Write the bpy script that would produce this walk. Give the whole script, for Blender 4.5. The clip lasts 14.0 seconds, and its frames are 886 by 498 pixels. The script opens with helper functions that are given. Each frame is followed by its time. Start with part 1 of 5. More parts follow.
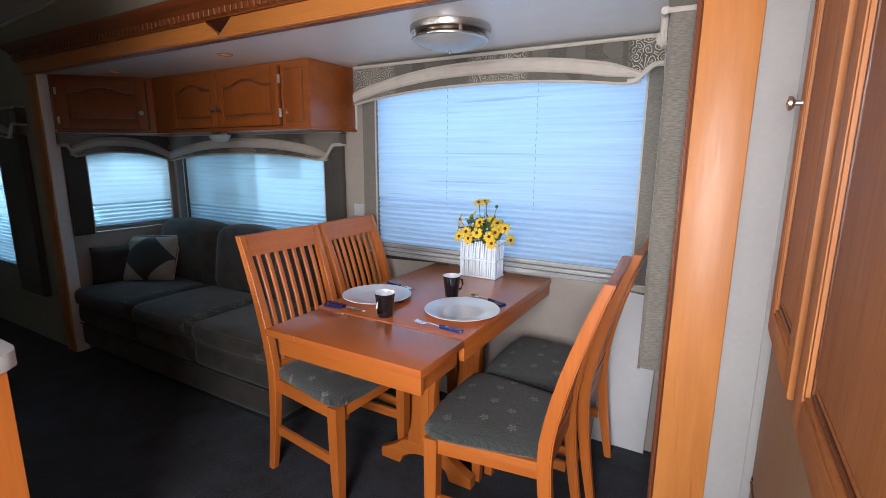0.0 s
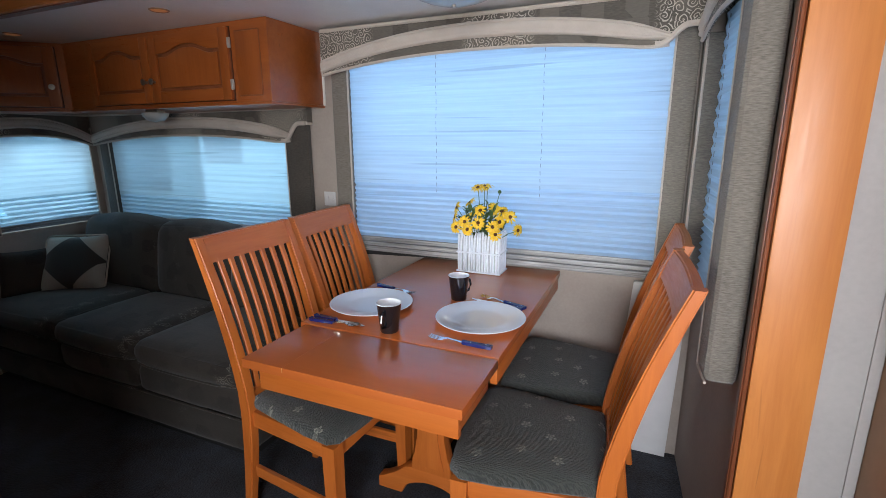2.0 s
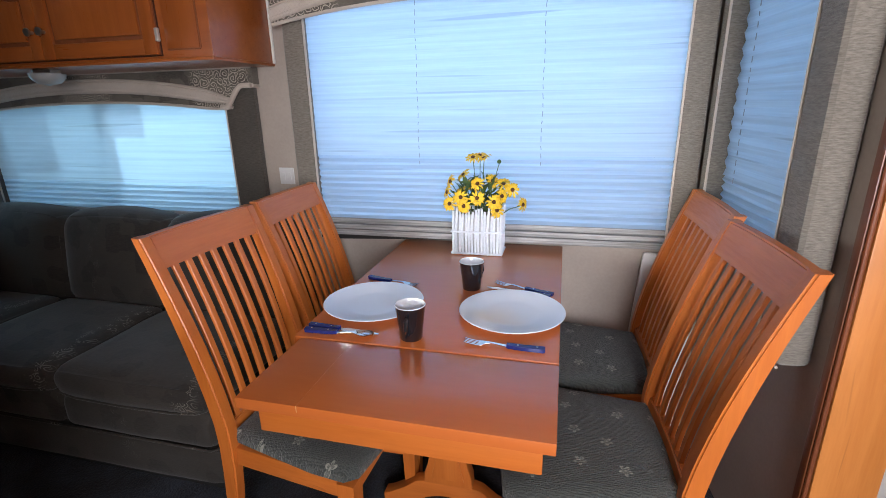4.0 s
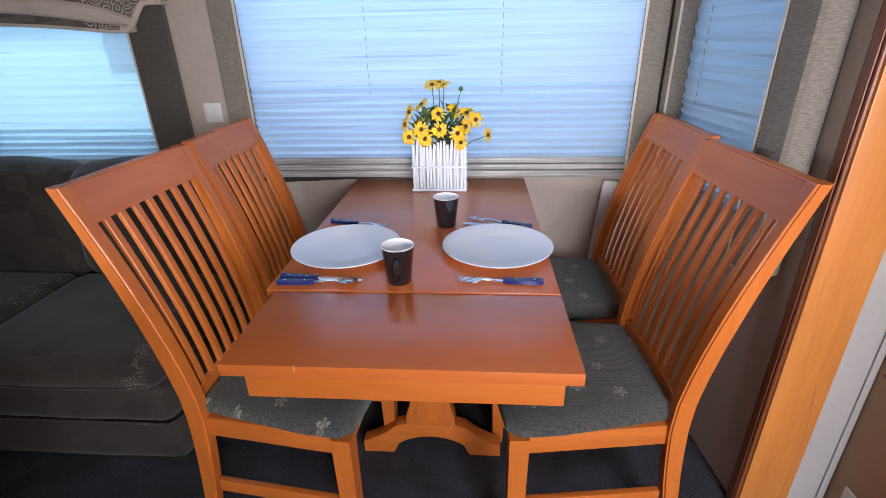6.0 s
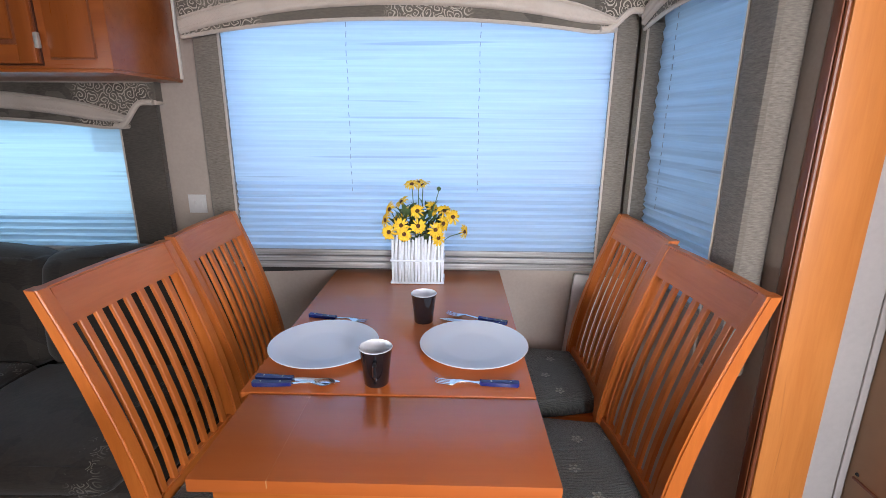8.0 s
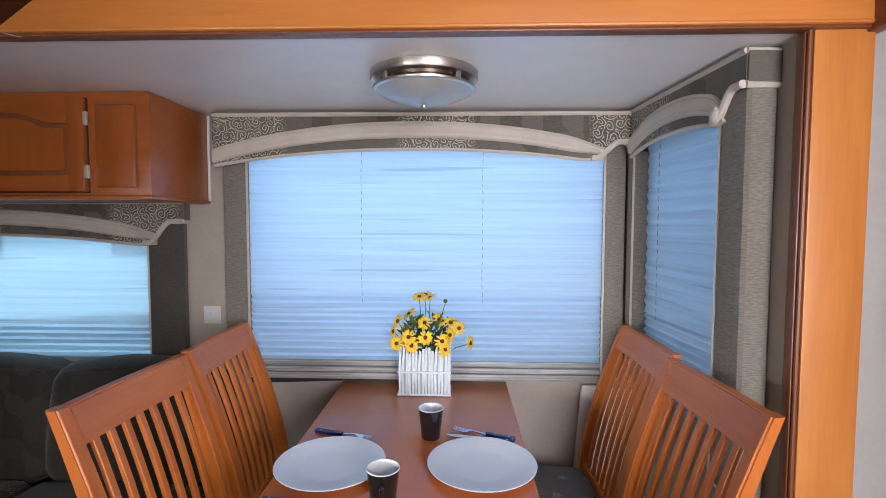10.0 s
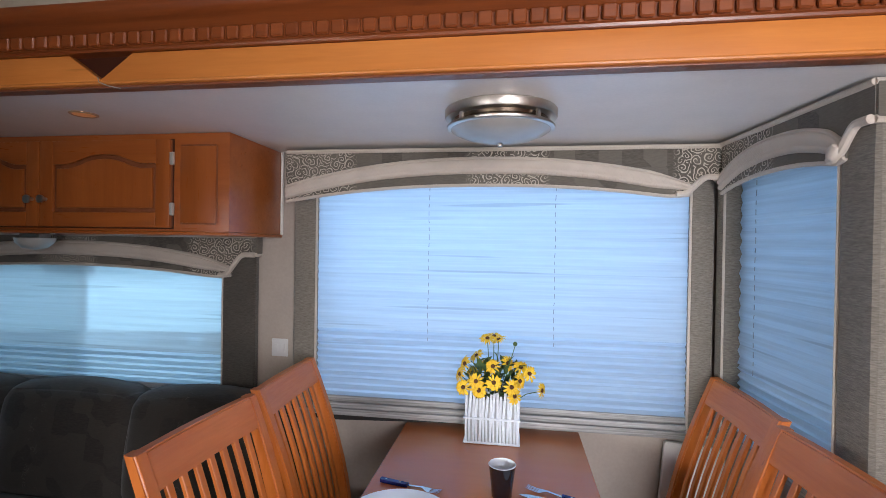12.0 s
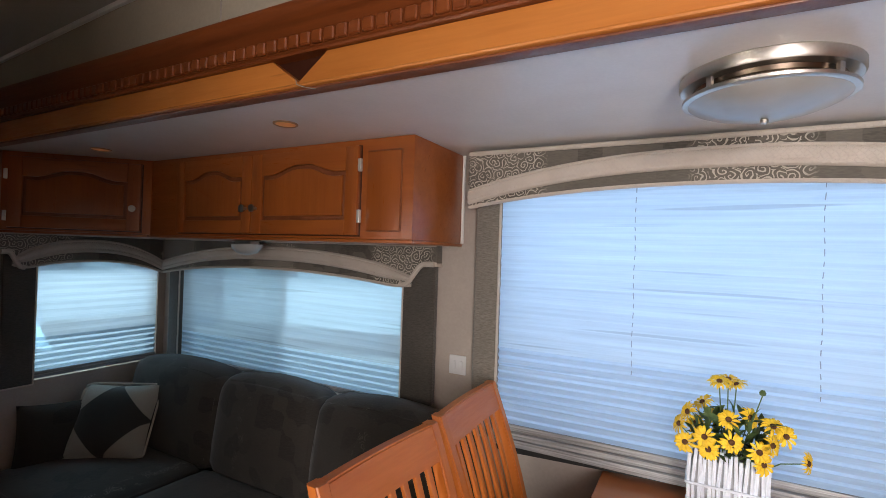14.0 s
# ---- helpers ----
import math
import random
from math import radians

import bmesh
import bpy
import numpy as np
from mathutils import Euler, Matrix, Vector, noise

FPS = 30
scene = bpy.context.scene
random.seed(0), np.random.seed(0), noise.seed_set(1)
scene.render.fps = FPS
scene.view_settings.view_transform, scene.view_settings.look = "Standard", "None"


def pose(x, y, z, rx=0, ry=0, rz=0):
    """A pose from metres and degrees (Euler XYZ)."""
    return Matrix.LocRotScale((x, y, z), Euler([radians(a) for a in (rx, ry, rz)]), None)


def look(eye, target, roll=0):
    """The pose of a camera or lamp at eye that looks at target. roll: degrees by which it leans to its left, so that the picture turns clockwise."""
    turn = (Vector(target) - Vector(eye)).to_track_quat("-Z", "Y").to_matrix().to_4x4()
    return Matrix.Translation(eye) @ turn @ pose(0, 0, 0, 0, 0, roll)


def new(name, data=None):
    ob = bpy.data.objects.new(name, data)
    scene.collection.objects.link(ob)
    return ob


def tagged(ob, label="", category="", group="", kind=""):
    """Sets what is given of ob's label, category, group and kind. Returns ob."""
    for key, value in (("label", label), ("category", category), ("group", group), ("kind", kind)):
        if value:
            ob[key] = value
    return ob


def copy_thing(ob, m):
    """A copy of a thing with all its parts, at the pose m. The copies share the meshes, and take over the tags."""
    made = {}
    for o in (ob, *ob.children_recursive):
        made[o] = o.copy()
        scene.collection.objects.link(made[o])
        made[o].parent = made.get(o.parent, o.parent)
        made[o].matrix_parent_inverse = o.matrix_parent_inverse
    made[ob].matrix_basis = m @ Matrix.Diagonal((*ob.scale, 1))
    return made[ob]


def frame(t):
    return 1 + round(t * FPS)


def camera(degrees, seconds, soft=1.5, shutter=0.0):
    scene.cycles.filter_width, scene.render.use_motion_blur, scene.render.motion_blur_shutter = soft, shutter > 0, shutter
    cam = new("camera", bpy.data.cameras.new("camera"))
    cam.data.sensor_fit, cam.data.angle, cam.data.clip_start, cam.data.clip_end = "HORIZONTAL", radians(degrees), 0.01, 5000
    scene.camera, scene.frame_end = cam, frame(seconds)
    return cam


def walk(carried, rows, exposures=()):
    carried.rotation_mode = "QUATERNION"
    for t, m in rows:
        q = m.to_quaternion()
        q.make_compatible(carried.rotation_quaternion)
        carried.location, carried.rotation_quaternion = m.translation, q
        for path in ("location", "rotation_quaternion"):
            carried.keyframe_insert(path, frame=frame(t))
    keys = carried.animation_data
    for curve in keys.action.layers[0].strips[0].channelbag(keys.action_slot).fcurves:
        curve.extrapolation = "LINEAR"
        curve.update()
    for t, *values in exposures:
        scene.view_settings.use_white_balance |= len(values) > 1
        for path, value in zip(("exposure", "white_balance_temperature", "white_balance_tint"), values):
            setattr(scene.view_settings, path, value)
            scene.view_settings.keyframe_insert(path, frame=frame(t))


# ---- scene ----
cam = camera(86.1, 14.0, 0.7)
PATH = [
    (0, (0.123, 0.185, 1.337), (-0.859, 1.884, 0.949), 0.4),
    (0.5, (0.061, 0.23, 1.34), (-0.886, 1.944, 0.935), 0.6),
    (1, (-0.035, 0.28, 1.348), (-0.941, 2.011, 0.921), 0.7),
    (1.5, (-0.135, 0.311, 1.34), (-0.973, 2.073, 0.903), 0.5),
    (2, (-0.207, 0.361, 1.322), (-0.986, 2.145, 0.863), -0.3),
    (2.2, (-0.239, 0.387, 1.32), (-0.994, 2.177, 0.847), -0.3),
    (4.3, (-0.598, 0.53, 1.303), (-1.005, 2.383, 0.665), -1.4),
    (4.5, (-0.632, 0.542, 1.292), (-0.992, 2.39, 0.616), -1.5),
    (5, (-0.675, 0.561, 1.271), (-0.943, 2.398, 0.526), -1.5),
    (5.5, (-0.695, 0.568, 1.26), (-0.892, 2.392, 0.464), -1.5),
    (6, (-0.709, 0.566, 1.265), (-0.851, 2.385, 0.446), -1.3),
    (6.5, (-0.713, 0.561, 1.27), (-0.816, 2.39, 0.467), -0.9),
    (7, (-0.714, 0.557, 1.294), (-0.787, 2.413, 0.553), -0.5),
    (7.5, (-0.715, 0.557, 1.312), (-0.77, 2.453, 0.677), -0.1),
    (8, (-0.713, 0.551, 1.333), (-0.757, 2.482, 0.814), 0.4),
    (8.5, (-0.715, 0.535, 1.355), (-0.755, 2.492, 0.948), 0.5),
    (8.7, (-0.715, 0.532, 1.344), (-0.764, 2.503, 1.005), 0.3),
    (11, (-0.727, 0.474, 1.434), (-0.829, 2.47, 1.365), 0.4),
    (11.5, (-0.747, 0.506, 1.443), (-0.936, 2.497, 1.401), 0.6),
    (12, (-0.774, 0.552, 1.444), (-1.073, 2.529, 1.428), 0.9),
    (12.5, (-0.806, 0.617, 1.449), (-1.257, 2.565, 1.445), 1.1),
    (13, (-0.839, 0.672, 1.448), (-1.452, 2.575, 1.466), 1.1),
    (13.5, (-0.881, 0.705, 1.447), (-1.666, 2.544, 1.474), 1.4),
    (14, (-0.931, 0.741, 1.441), (-1.87, 2.507, 1.455), 1.9),
]
walk(cam, [(t, look(eye, target, roll)) for t, eye, target, roll in PATH], exposures=[(0, 1.24, 6350, 7), (2, 1.14, 6300, 6), (4.5, 1.38, 6500, 11), (7, 1.40, 6500, 12), (8.5, 1.26, 6450, 11), (11, 1.17, 6450, 10), (12.5, 1.14, 6600, 10), (14, 1.20, 7150, 12)])

# world, sun, large lights
world = bpy.data.worlds.new("sky")
scene.world = world
world.use_nodes = True
wn = world.node_tree.nodes
sky = wn.new("ShaderNodeTexSky")
sky.sky_type, sky.sun_disc = "NISHITA", False
sky.sun_elevation, sky.sun_rotation = radians(58), radians(165)
wn["Background"].inputs[1].default_value = 0.15
world.node_tree.links.new(sky.outputs[0], wn["Background"].inputs[0])

sun_data = bpy.data.lights.new("sun", "SUN")
sun_data.energy, sun_data.angle, sun_data.color = 2.0, radians(0.6), (1.0, 0.95, 0.88)
sun = new("sun", sun_data)
sun.matrix_world = look((1.4, -5.2, 8.6), (0, 0, 0))


def daylight(name, eye, target, width, height, watts, colour, spread=180):
    """An area lamp, for sky light in an opening or as added fill."""
    d = bpy.data.lights.new(name, "AREA")
    d.shape, d.size, d.size_y, d.energy, d.color = "RECTANGLE", width, height, watts, colour
    d.spread = radians(spread)
    ob = new(name, d)
    ob.matrix_world = look(eye, target)
    return ob


daylight("dinette_window_light", (-0.86, 2.74, 1.50), (-0.86, 2.30, 1.38), 1.5, 0.7, 3.85, (0.28, 0.565, 1.0))
daylight("side_window_light", (0.42, 2.0, 1.55), (0.06, 2.0, 1.25), 0.6, 0.7, 0.42, (0.22, 0.56, 1.0))
daylight("entry_door_light", (0.115, -0.92, 1.32), (-0.25, 2, 1.25), 0.74, 1.25, 22.0, (0.995, 0.955, 0.99), 150)

# Narrow fill lamp added to brighten the right-hand chairs; no such source known.
daylight("chair_fill_light", (-2.20, -0.89, 1.08), (-0.36, 1.85, 0.85), 0.8, 0.24, 3.0, (1.0, 0.965, 0.93), 62)
daylight("sofa_window_light", (-2.66, 2.86, 1.72), (-2.66, 2.37, 1.10), 1.5, 0.35, 3.1, (0.74, 0.88, 1.0))
daylight("main_window_light", (-4.65, 1.98, 1.15), (-4.65, 1.4, 0.9), 0.8, 0.8, 3.0, (0.60, 0.84, 1.0))
daylight("end_window_light", (-4.05, 2.03, 1.72), (-3.56, 2.03, 1.10), 0.6, 0.35, 3.1, (0.74, 0.88, 1.0))


# ---- materials ----
def shader(name):
    m = bpy.data.materials.new(name)
    m.use_nodes = True
    n, l = m.node_tree.nodes, m.node_tree.links
    return m, n, l, n["Principled BSDF"]


def mixed(n, l, fac, a, b, mode="MIX"):
    x = n.new("ShaderNodeMix")
    x.data_type, x.blend_type = "RGBA", mode
    for k, v in ((0, fac), (6, a), (7, b)):
        if isinstance(v, (int, float)):
            x.inputs[k].default_value = v
        elif isinstance(v, tuple):
            x.inputs[k].default_value = (*v, 1)
        else:
            l.new(v, x.inputs[k])
    return x.outputs[2]


def maths(n, l, op, a, b=0.0, c=None):
    x = n.new("ShaderNodeMath")
    x.operation = op
    for k, v in enumerate((a, b) if c is None else (a, b, c)):
        if isinstance(v, (int, float)):
            x.inputs[k].default_value = v
        else:
            l.new(v, x.inputs[k])
    return x.outputs[0]


def ramp(n, l, src, lo, hi, a=0.0, b=1.0):
    x = n.new("ShaderNodeMapRange")
    for k, v in ((1, lo), (2, hi), (3, a), (4, b)):
        x.inputs[k].default_value = v
    l.new(src, x.inputs[0])
    return x.outputs[0]


def coords(n, l, scale=(1, 1, 1), shift=True):
    tc, mp = n.new("ShaderNodeTexCoord"), n.new("ShaderNodeMapping")
    mp.inputs[3].default_value = scale
    l.new(tc.outputs["Object"], mp.inputs[0])
    if shift:
        oi = n.new("ShaderNodeObjectInfo")
        sc = n.new("ShaderNodeVectorMath")
        sc.operation = "SCALE"
        sc.inputs[0].default_value = (13.7, 7.3, 9.1)
        l.new(oi.outputs["Random"], sc.inputs[3])
        l.new(sc.outputs[0], mp.inputs[1])
    return mp.outputs[0]


def noised(n, l, vec, scale, detail=4, rough=0.55, distort=0.0):
    x = n.new("ShaderNodeTexNoise")
    x.inputs["Scale"].default_value, x.inputs["Detail"].default_value = scale, detail
    x.inputs["Roughness"].default_value, x.inputs["Distortion"].default_value = rough, distort
    l.new(vec, x.inputs["Vector"])
    return x.outputs[0]


def bumped(n, l, bsdf, height, strength, distance=0.002):
    b = n.new("ShaderNodeBump")
    b.inputs["Strength"].default_value, b.inputs["Distance"].default_value = strength, distance
    l.new(height, b.inputs["Height"])
    l.new(b.outputs[0], bsdf.inputs["Normal"])


def wood(name, light, dark, axis, rough=0.32, coat=0.25, knotty=0.5, figure=1.0):
    m, n, l, p = shader(name)
    along = {"x": (1.6, 22, 22), "y": (22, 1.6, 22), "z": (22, 22, 1.6)}[axis]
    v = coords(n, l, along)
    grain = noised(n, l, v, 1.4, 5, 0.6, 0.5)
    fine = noised(n, l, v, 7.0, 3, 0.7)
    broad = noised(n, l, coords(n, l, (1, 1, 1)), 2.4, 2)
    g = maths(n, l, "ADD", maths(n, l, "MULTIPLY", grain, 0.75), maths(n, l, "MULTIPLY", fine, 0.25))
    c = mixed(n, l, ramp(n, l, g, 0.34, 0.66), light, dark)
    c = mixed(n, l, ramp(n, l, broad, 0.35, 0.7, 0, 0.35 * figure), c, tuple(x * 0.72 for x in dark))
    knots = noised(n, l, coords(n, l, tuple(x * 0.35 for x in along)), 3.3, 2, 0.5, 1.5)
    c = mixed(n, l, ramp(n, l, knots, 0.70, 0.76, 0, knotty), c, tuple(x * 0.55 for x in dark))
    l.new(c, p.inputs["Base Color"])
    l.new(ramp(n, l, fine, 0.3, 0.7, rough - 0.06 * figure, rough + 0.1 * figure), p.inputs["Roughness"])
    p.inputs["Coat Weight"].default_value, p.inputs["Coat Roughness"].default_value = coat, 0.28
    bumped(n, l, p, g, 0.12 * figure, 0.001)
    return m


def plain(name, colour, rough=0.5, metal=0.0, vary=0.12, scale=30, bump=0.1, distance=0.001, coat=0.0, sheen=0.0):
    m, n, l, p = shader(name)
    v = coords(n, l)
    a, b = noised(n, l, v, scale, 4), noised(n, l, v, scale * 0.08, 2)
    f = maths(n, l, "ADD", maths(n, l, "MULTIPLY", a, 0.5), maths(n, l, "MULTIPLY", b, 0.5))
    c = mixed(n, l, ramp(n, l, f, 0.35, 0.65), tuple(x * (1 - vary) for x in colour), tuple(min(1, x * (1 + vary)) for x in colour))
    l.new(c, p.inputs["Base Color"])
    p.inputs["Roughness"].default_value, p.inputs["Metallic"].default_value = rough, metal
    p.inputs["Coat Weight"].default_value, p.inputs["Sheen Weight"].default_value = coat, sheen
    if bump:
        bumped(n, l, p, a, bump, distance)
    return m


def weave(name, colour, dark, pitch=900, sheen=0.3, bump=0.35, slub=0.25):
    """Woven cloth with slubs running across it."""
    m, n, l, p = shader(name)
    v = coords(n, l)
    slubs = noised(n, l, coords(n, l, (38, 38, 230)), 1.6, 3, 0.65)
    fine = noised(n, l, v, pitch, 2)
    big = noised(n, l, v, 6, 2)
    c = mixed(n, l, ramp(n, l, slubs, 0.3, 0.7), dark, colour)
    c = mixed(n, l, ramp(n, l, big, 0.3, 0.75, 0, slub), c, tuple(x * 0.7 for x in dark))
    l.new(c, p.inputs["Base Color"])
    p.inputs["Roughness"].default_value, p.inputs["Sheen Weight"].default_value = 0.9, sheen
    h = maths(n, l, "ADD", slubs, maths(n, l, "MULTIPLY", fine, 0.4))
    bumped(n, l, p, h, bump, 0.003)
    return m


def scrolled(name, ground, line, curl=0.03, every=0.69, reach=0.17, start=0.10, sparse=0.0):
    """Dark jacquard cloth: pale spiral scrolls in clusters along it, with darker woven blocks between."""
    m, n, l, p = shader(name)
    sp, cb = n.new("ShaderNodeSeparateXYZ"), n.new("ShaderNodeCombineXYZ")
    l.new(coords(n, l, (1, 1, 1), False), sp.inputs[0])
    l.new(sp.outputs[0], cb.inputs[0])
    l.new(maths(n, l, "ADD", sp.outputs[1], sp.outputs[2]), cb.inputs[1])
    wob = n.new("ShaderNodeTexNoise")
    wob.inputs["Scale"].default_value, wob.inputs["Detail"].default_value = 38, 1
    l.new(cb.outputs[0], wob.inputs["Vector"])
    mv = n.new("ShaderNodeVectorMath")
    mv.operation = "MULTIPLY_ADD"
    l.new(wob.outputs["Color"], mv.inputs[0])
    mv.inputs[1].default_value = (curl * 0.5, curl * 0.5, 0)
    l.new(cb.outputs[0], mv.inputs[2])
    cell = n.new("ShaderNodeTexVoronoi")
    cell.voronoi_dimensions = "2D"
    cell.inputs["Scale"].default_value, cell.inputs["Randomness"].default_value = 1 / curl, 0.8
    l.new(mv.outputs[0], cell.inputs["Vector"])
    dv = n.new("ShaderNodeVectorMath")
    dv.operation = "SUBTRACT"
    l.new(mv.outputs[0], dv.inputs[0])
    l.new(cell.outputs["Position"], dv.inputs[1])
    sd, sc = n.new("ShaderNodeSeparateXYZ"), n.new("ShaderNodeSeparateColor")
    l.new(dv.outputs[0], sd.inputs[0])
    l.new(cell.outputs["Color"], sc.inputs[0])
    ang = maths(n, l, "MULTIPLY", maths(n, l, "ARCTAN2", sd.outputs[1], sd.outputs[0]), 1 / 6.2832)
    hand = maths(n, l, "SUBTRACT", maths(n, l, "MULTIPLY", maths(n, l, "GREATER_THAN", sc.outputs[0], 0.5), 2.0), 1.0)
    r = maths(n, l, "SQRT", maths(n, l, "ADD", maths(n, l, "MULTIPLY", sd.outputs[0], sd.outputs[0]), maths(n, l, "MULTIPLY", sd.outputs[1], sd.outputs[1])))
    turn = maths(n, l, "ADD", maths(n, l, "MULTIPLY", r, 3.4 / curl), maths(n, l, "MULTIPLY", ang, hand))
    turn = maths(n, l, "FRACT", maths(n, l, "ADD", turn, sc.outputs[1]))
    lines = ramp(n, l, maths(n, l, "ABSOLUTE", maths(n, l, "SUBTRACT", turn, 0.5)), 0.12, 0.19, 1, 0)
    u = maths(n, l, "FRACT", maths(n, l, "MULTIPLY_ADD", sp.outputs[0], 1 / every, 0.5 - start / every + 4))
    near = ramp(n, l, maths(n, l, "ABSOLUTE", maths(n, l, "SUBTRACT", u, 0.5)), reach - 0.02, reach + 0.03, 1, 0)
    ragged = ramp(n, l, noised(n, l, cb.outputs[0], 22, 2), 0.35 + sparse, 0.38 + sparse)
    scroll = maths(n, l, "MULTIPLY", maths(n, l, "MULTIPLY", lines, near), ragged)
    bricks = n.new("ShaderNodeTexVoronoi")
    bricks.voronoi_dimensions, bricks.distance = "2D", "CHEBYCHEV"
    bricks.inputs["Scale"].default_value, bricks.inputs["Randomness"].default_value = 13, 0.75
    l.new(cb.outputs[0], bricks.inputs["Vector"])
    sb = n.new("ShaderNodeSeparateColor")
    l.new(bricks.outputs["Color"], sb.inputs[0])
    tint = mixed(n, l, ramp(n, l, sb.outputs[0], 0.64, 0.68, 0, 0.75), ground, tuple(x * 0.35 for x in ground))
    tint = mixed(n, l, ramp(n, l, sb.outputs[1], 0.60, 0.90, 0, 0.4), tint, tuple(x * 1.45 for x in ground))
    rib = noised(n, l, coords(n, l, (40, 40, 220)), 1.5, 2)
    tint = mixed(n, l, ramp(n, l, rib, 0.35, 0.65, 0, 0.35), tint, tuple(x * 1.6 for x in ground))
    worn = noised(n, l, coords(n, l), 4.0, 3)
    tint = mixed(n, l, ramp(n, l, worn, 0.35, 0.7, 0, 0.4), tint, tuple(x * 0.6 for x in ground))
    c = mixed(n, l, scroll, tint, line)
    l.new(c, p.inputs["Base Color"])
    p.inputs["Roughness"].default_value, p.inputs["Sheen Weight"].default_value = 0.88, 0.15
    bumped(n, l, p, maths(n, l, "ADD", scroll, rib), 0.4, 0.002)
    return m


def quilted(name, colour, dark):
    """Cream cloth quilted in small diamonds."""
    m, n, l, p = shader(name)
    sp = n.new("ShaderNodeSeparateXYZ")
    l.new(coords(n, l, (1, 1, 1), False), sp.inputs[0])
    u = maths(n, l, "ADD", sp.outputs[0], sp.outputs[1])
    lines = None
    for sign in (1, -1):
        d = maths(n, l, "FRACT", maths(n, l, "MULTIPLY", maths(n, l, "MULTIPLY_ADD", sp.outputs[2], sign, u), 62.0))
        d = maths(n, l, "ABSOLUTE", maths(n, l, "SUBTRACT", d, 0.5))
        lines = d if lines is None else maths(n, l, "MAXIMUM", lines, d)
    groove = ramp(n, l, lines, 0.38, 0.5)
    soil = noised(n, l, coords(n, l), 14, 4)
    c = mixed(n, l, maths(n, l, "MULTIPLY", groove, 0.22), colour, dark)
    c = mixed(n, l, ramp(n, l, soil, 0.4, 0.7, 0, 0.4), c, dark)
    l.new(c, p.inputs["Base Color"])
    p.inputs["Roughness"].default_value, p.inputs["Sheen Weight"].default_value = 0.85, 0.2
    bumped(n, l, p, maths(n, l, "SUBTRACT", soil, groove), 0.5, 0.003)
    return m


def streaked(name, colour, dark):
    """Pale plastic with long dark streaks along x."""
    m, n, l, p = shader(name)
    a = noised(n, l, coords(n, l, (2.5, 60, 130)), 1.3, 4, 0.65, 0.4)
    b = noised(n, l, coords(n, l), 9, 3)
    c = mixed(n, l, ramp(n, l, a, 0.38, 0.62), dark, colour)
    c = mixed(n, l, ramp(n, l, b, 0.45, 0.75, 0, 0.4), c, dark)
    l.new(c, p.inputs["Base Color"])
    p.inputs["Roughness"].default_value = 0.42
    bumped(n, l, p, a, 0.25, 0.001)
    return m


def seat_cloth():
    """Grey-green cloth with wavy ribs and small pale five-petal flowers."""
    m, n, l, p = shader("seat_cloth")
    flat, cv = n.new("ShaderNodeSeparateXYZ"), n.new("ShaderNodeCombineXYZ")
    l.new(coords(n, l, (1, 1, 1), False), flat.inputs[0])
    l.new(maths(n, l, "MULTIPLY_ADD", flat.outputs[2], -0.45, flat.outputs[0]), cv.inputs[0])
    l.new(flat.outputs[1], cv.inputs[1])
    v = cv.outputs[0]
    vor = n.new("ShaderNodeTexVoronoi")
    vor.voronoi_dimensions = "2D"
    vor.inputs["Scale"].default_value, vor.inputs["Randomness"].default_value = 8.8, 0.55
    l.new(v, vor.inputs["Vector"])
    d = n.new("ShaderNodeVectorMath")
    d.operation = "SUBTRACT"
    l.new(v, d.inputs[0])
    l.new(vor.outputs["Position"], d.inputs[1])
    s = n.new("ShaderNodeSeparateXYZ")
    l.new(d.outputs[0], s.inputs[0])
    ang = maths(n, l, "ARCTAN2", s.outputs[0], s.outputs[1])
    r = maths(n, l, "SQRT", maths(n, l, "ADD", maths(n, l, "MULTIPLY", s.outputs[0], s.outputs[0]), maths(n, l, "MULTIPLY", s.outputs[1], s.outputs[1])))
    lobes = maths(n, l, "ABSOLUTE", maths(n, l, "COSINE", maths(n, l, "MULTIPLY", ang, 2.5)))
    edge = maths(n, l, "MULTIPLY_ADD", lobes, 0.0125, 0.0035)
    inside = ramp(n, l, maths(n, l, "SUBTRACT", edge, r), -0.0008, 0.0008)
    hollow = ramp(n, l, maths(n, l, "SUBTRACT", maths(n, l, "MULTIPLY", edge, 0.62), r), -0.0008, 0.0008)
    eye = ramp(n, l, r, 0.0025, 0.0035, 1, 0)
    flower = maths(n, l, "MAXIMUM", maths(n, l, "SUBTRACT", inside, maths(n, l, "MULTIPLY", hollow, 0.75)), eye)
    w = n.new("ShaderNodeTexWave")
    w.wave_type, w.bands_direction = "BANDS", "Y"
    w.inputs["Scale"].default_value, w.inputs["Distortion"].default_value = 62, 7
    w.inputs["Detail"].default_value, w.inputs["Detail Scale"].default_value = 2, 2.6
    l.new(v, w.inputs["Vector"])
    fine = noised(n, l, v, 500, 2)
    c = mixed(n, l, ramp(n, l, w.outputs["Fac"], 0.2, 0.8), (0.027, 0.032, 0.030), (0.055, 0.062, 0.055))
    c = mixed(n, l, maths(n, l, "MULTIPLY", flower, 0.75), c, (0.36, 0.36, 0.30))
    l.new(c, p.inputs["Base Color"])
    p.inputs["Roughness"].default_value, p.inputs["Sheen Weight"].default_value = 0.85, 0.3
    bumped(n, l, p, maths(n, l, "ADD", w.outputs["Fac"], maths(n, l, "MULTIPLY", fine, 0.6)), 0.7, 0.003)
    return m


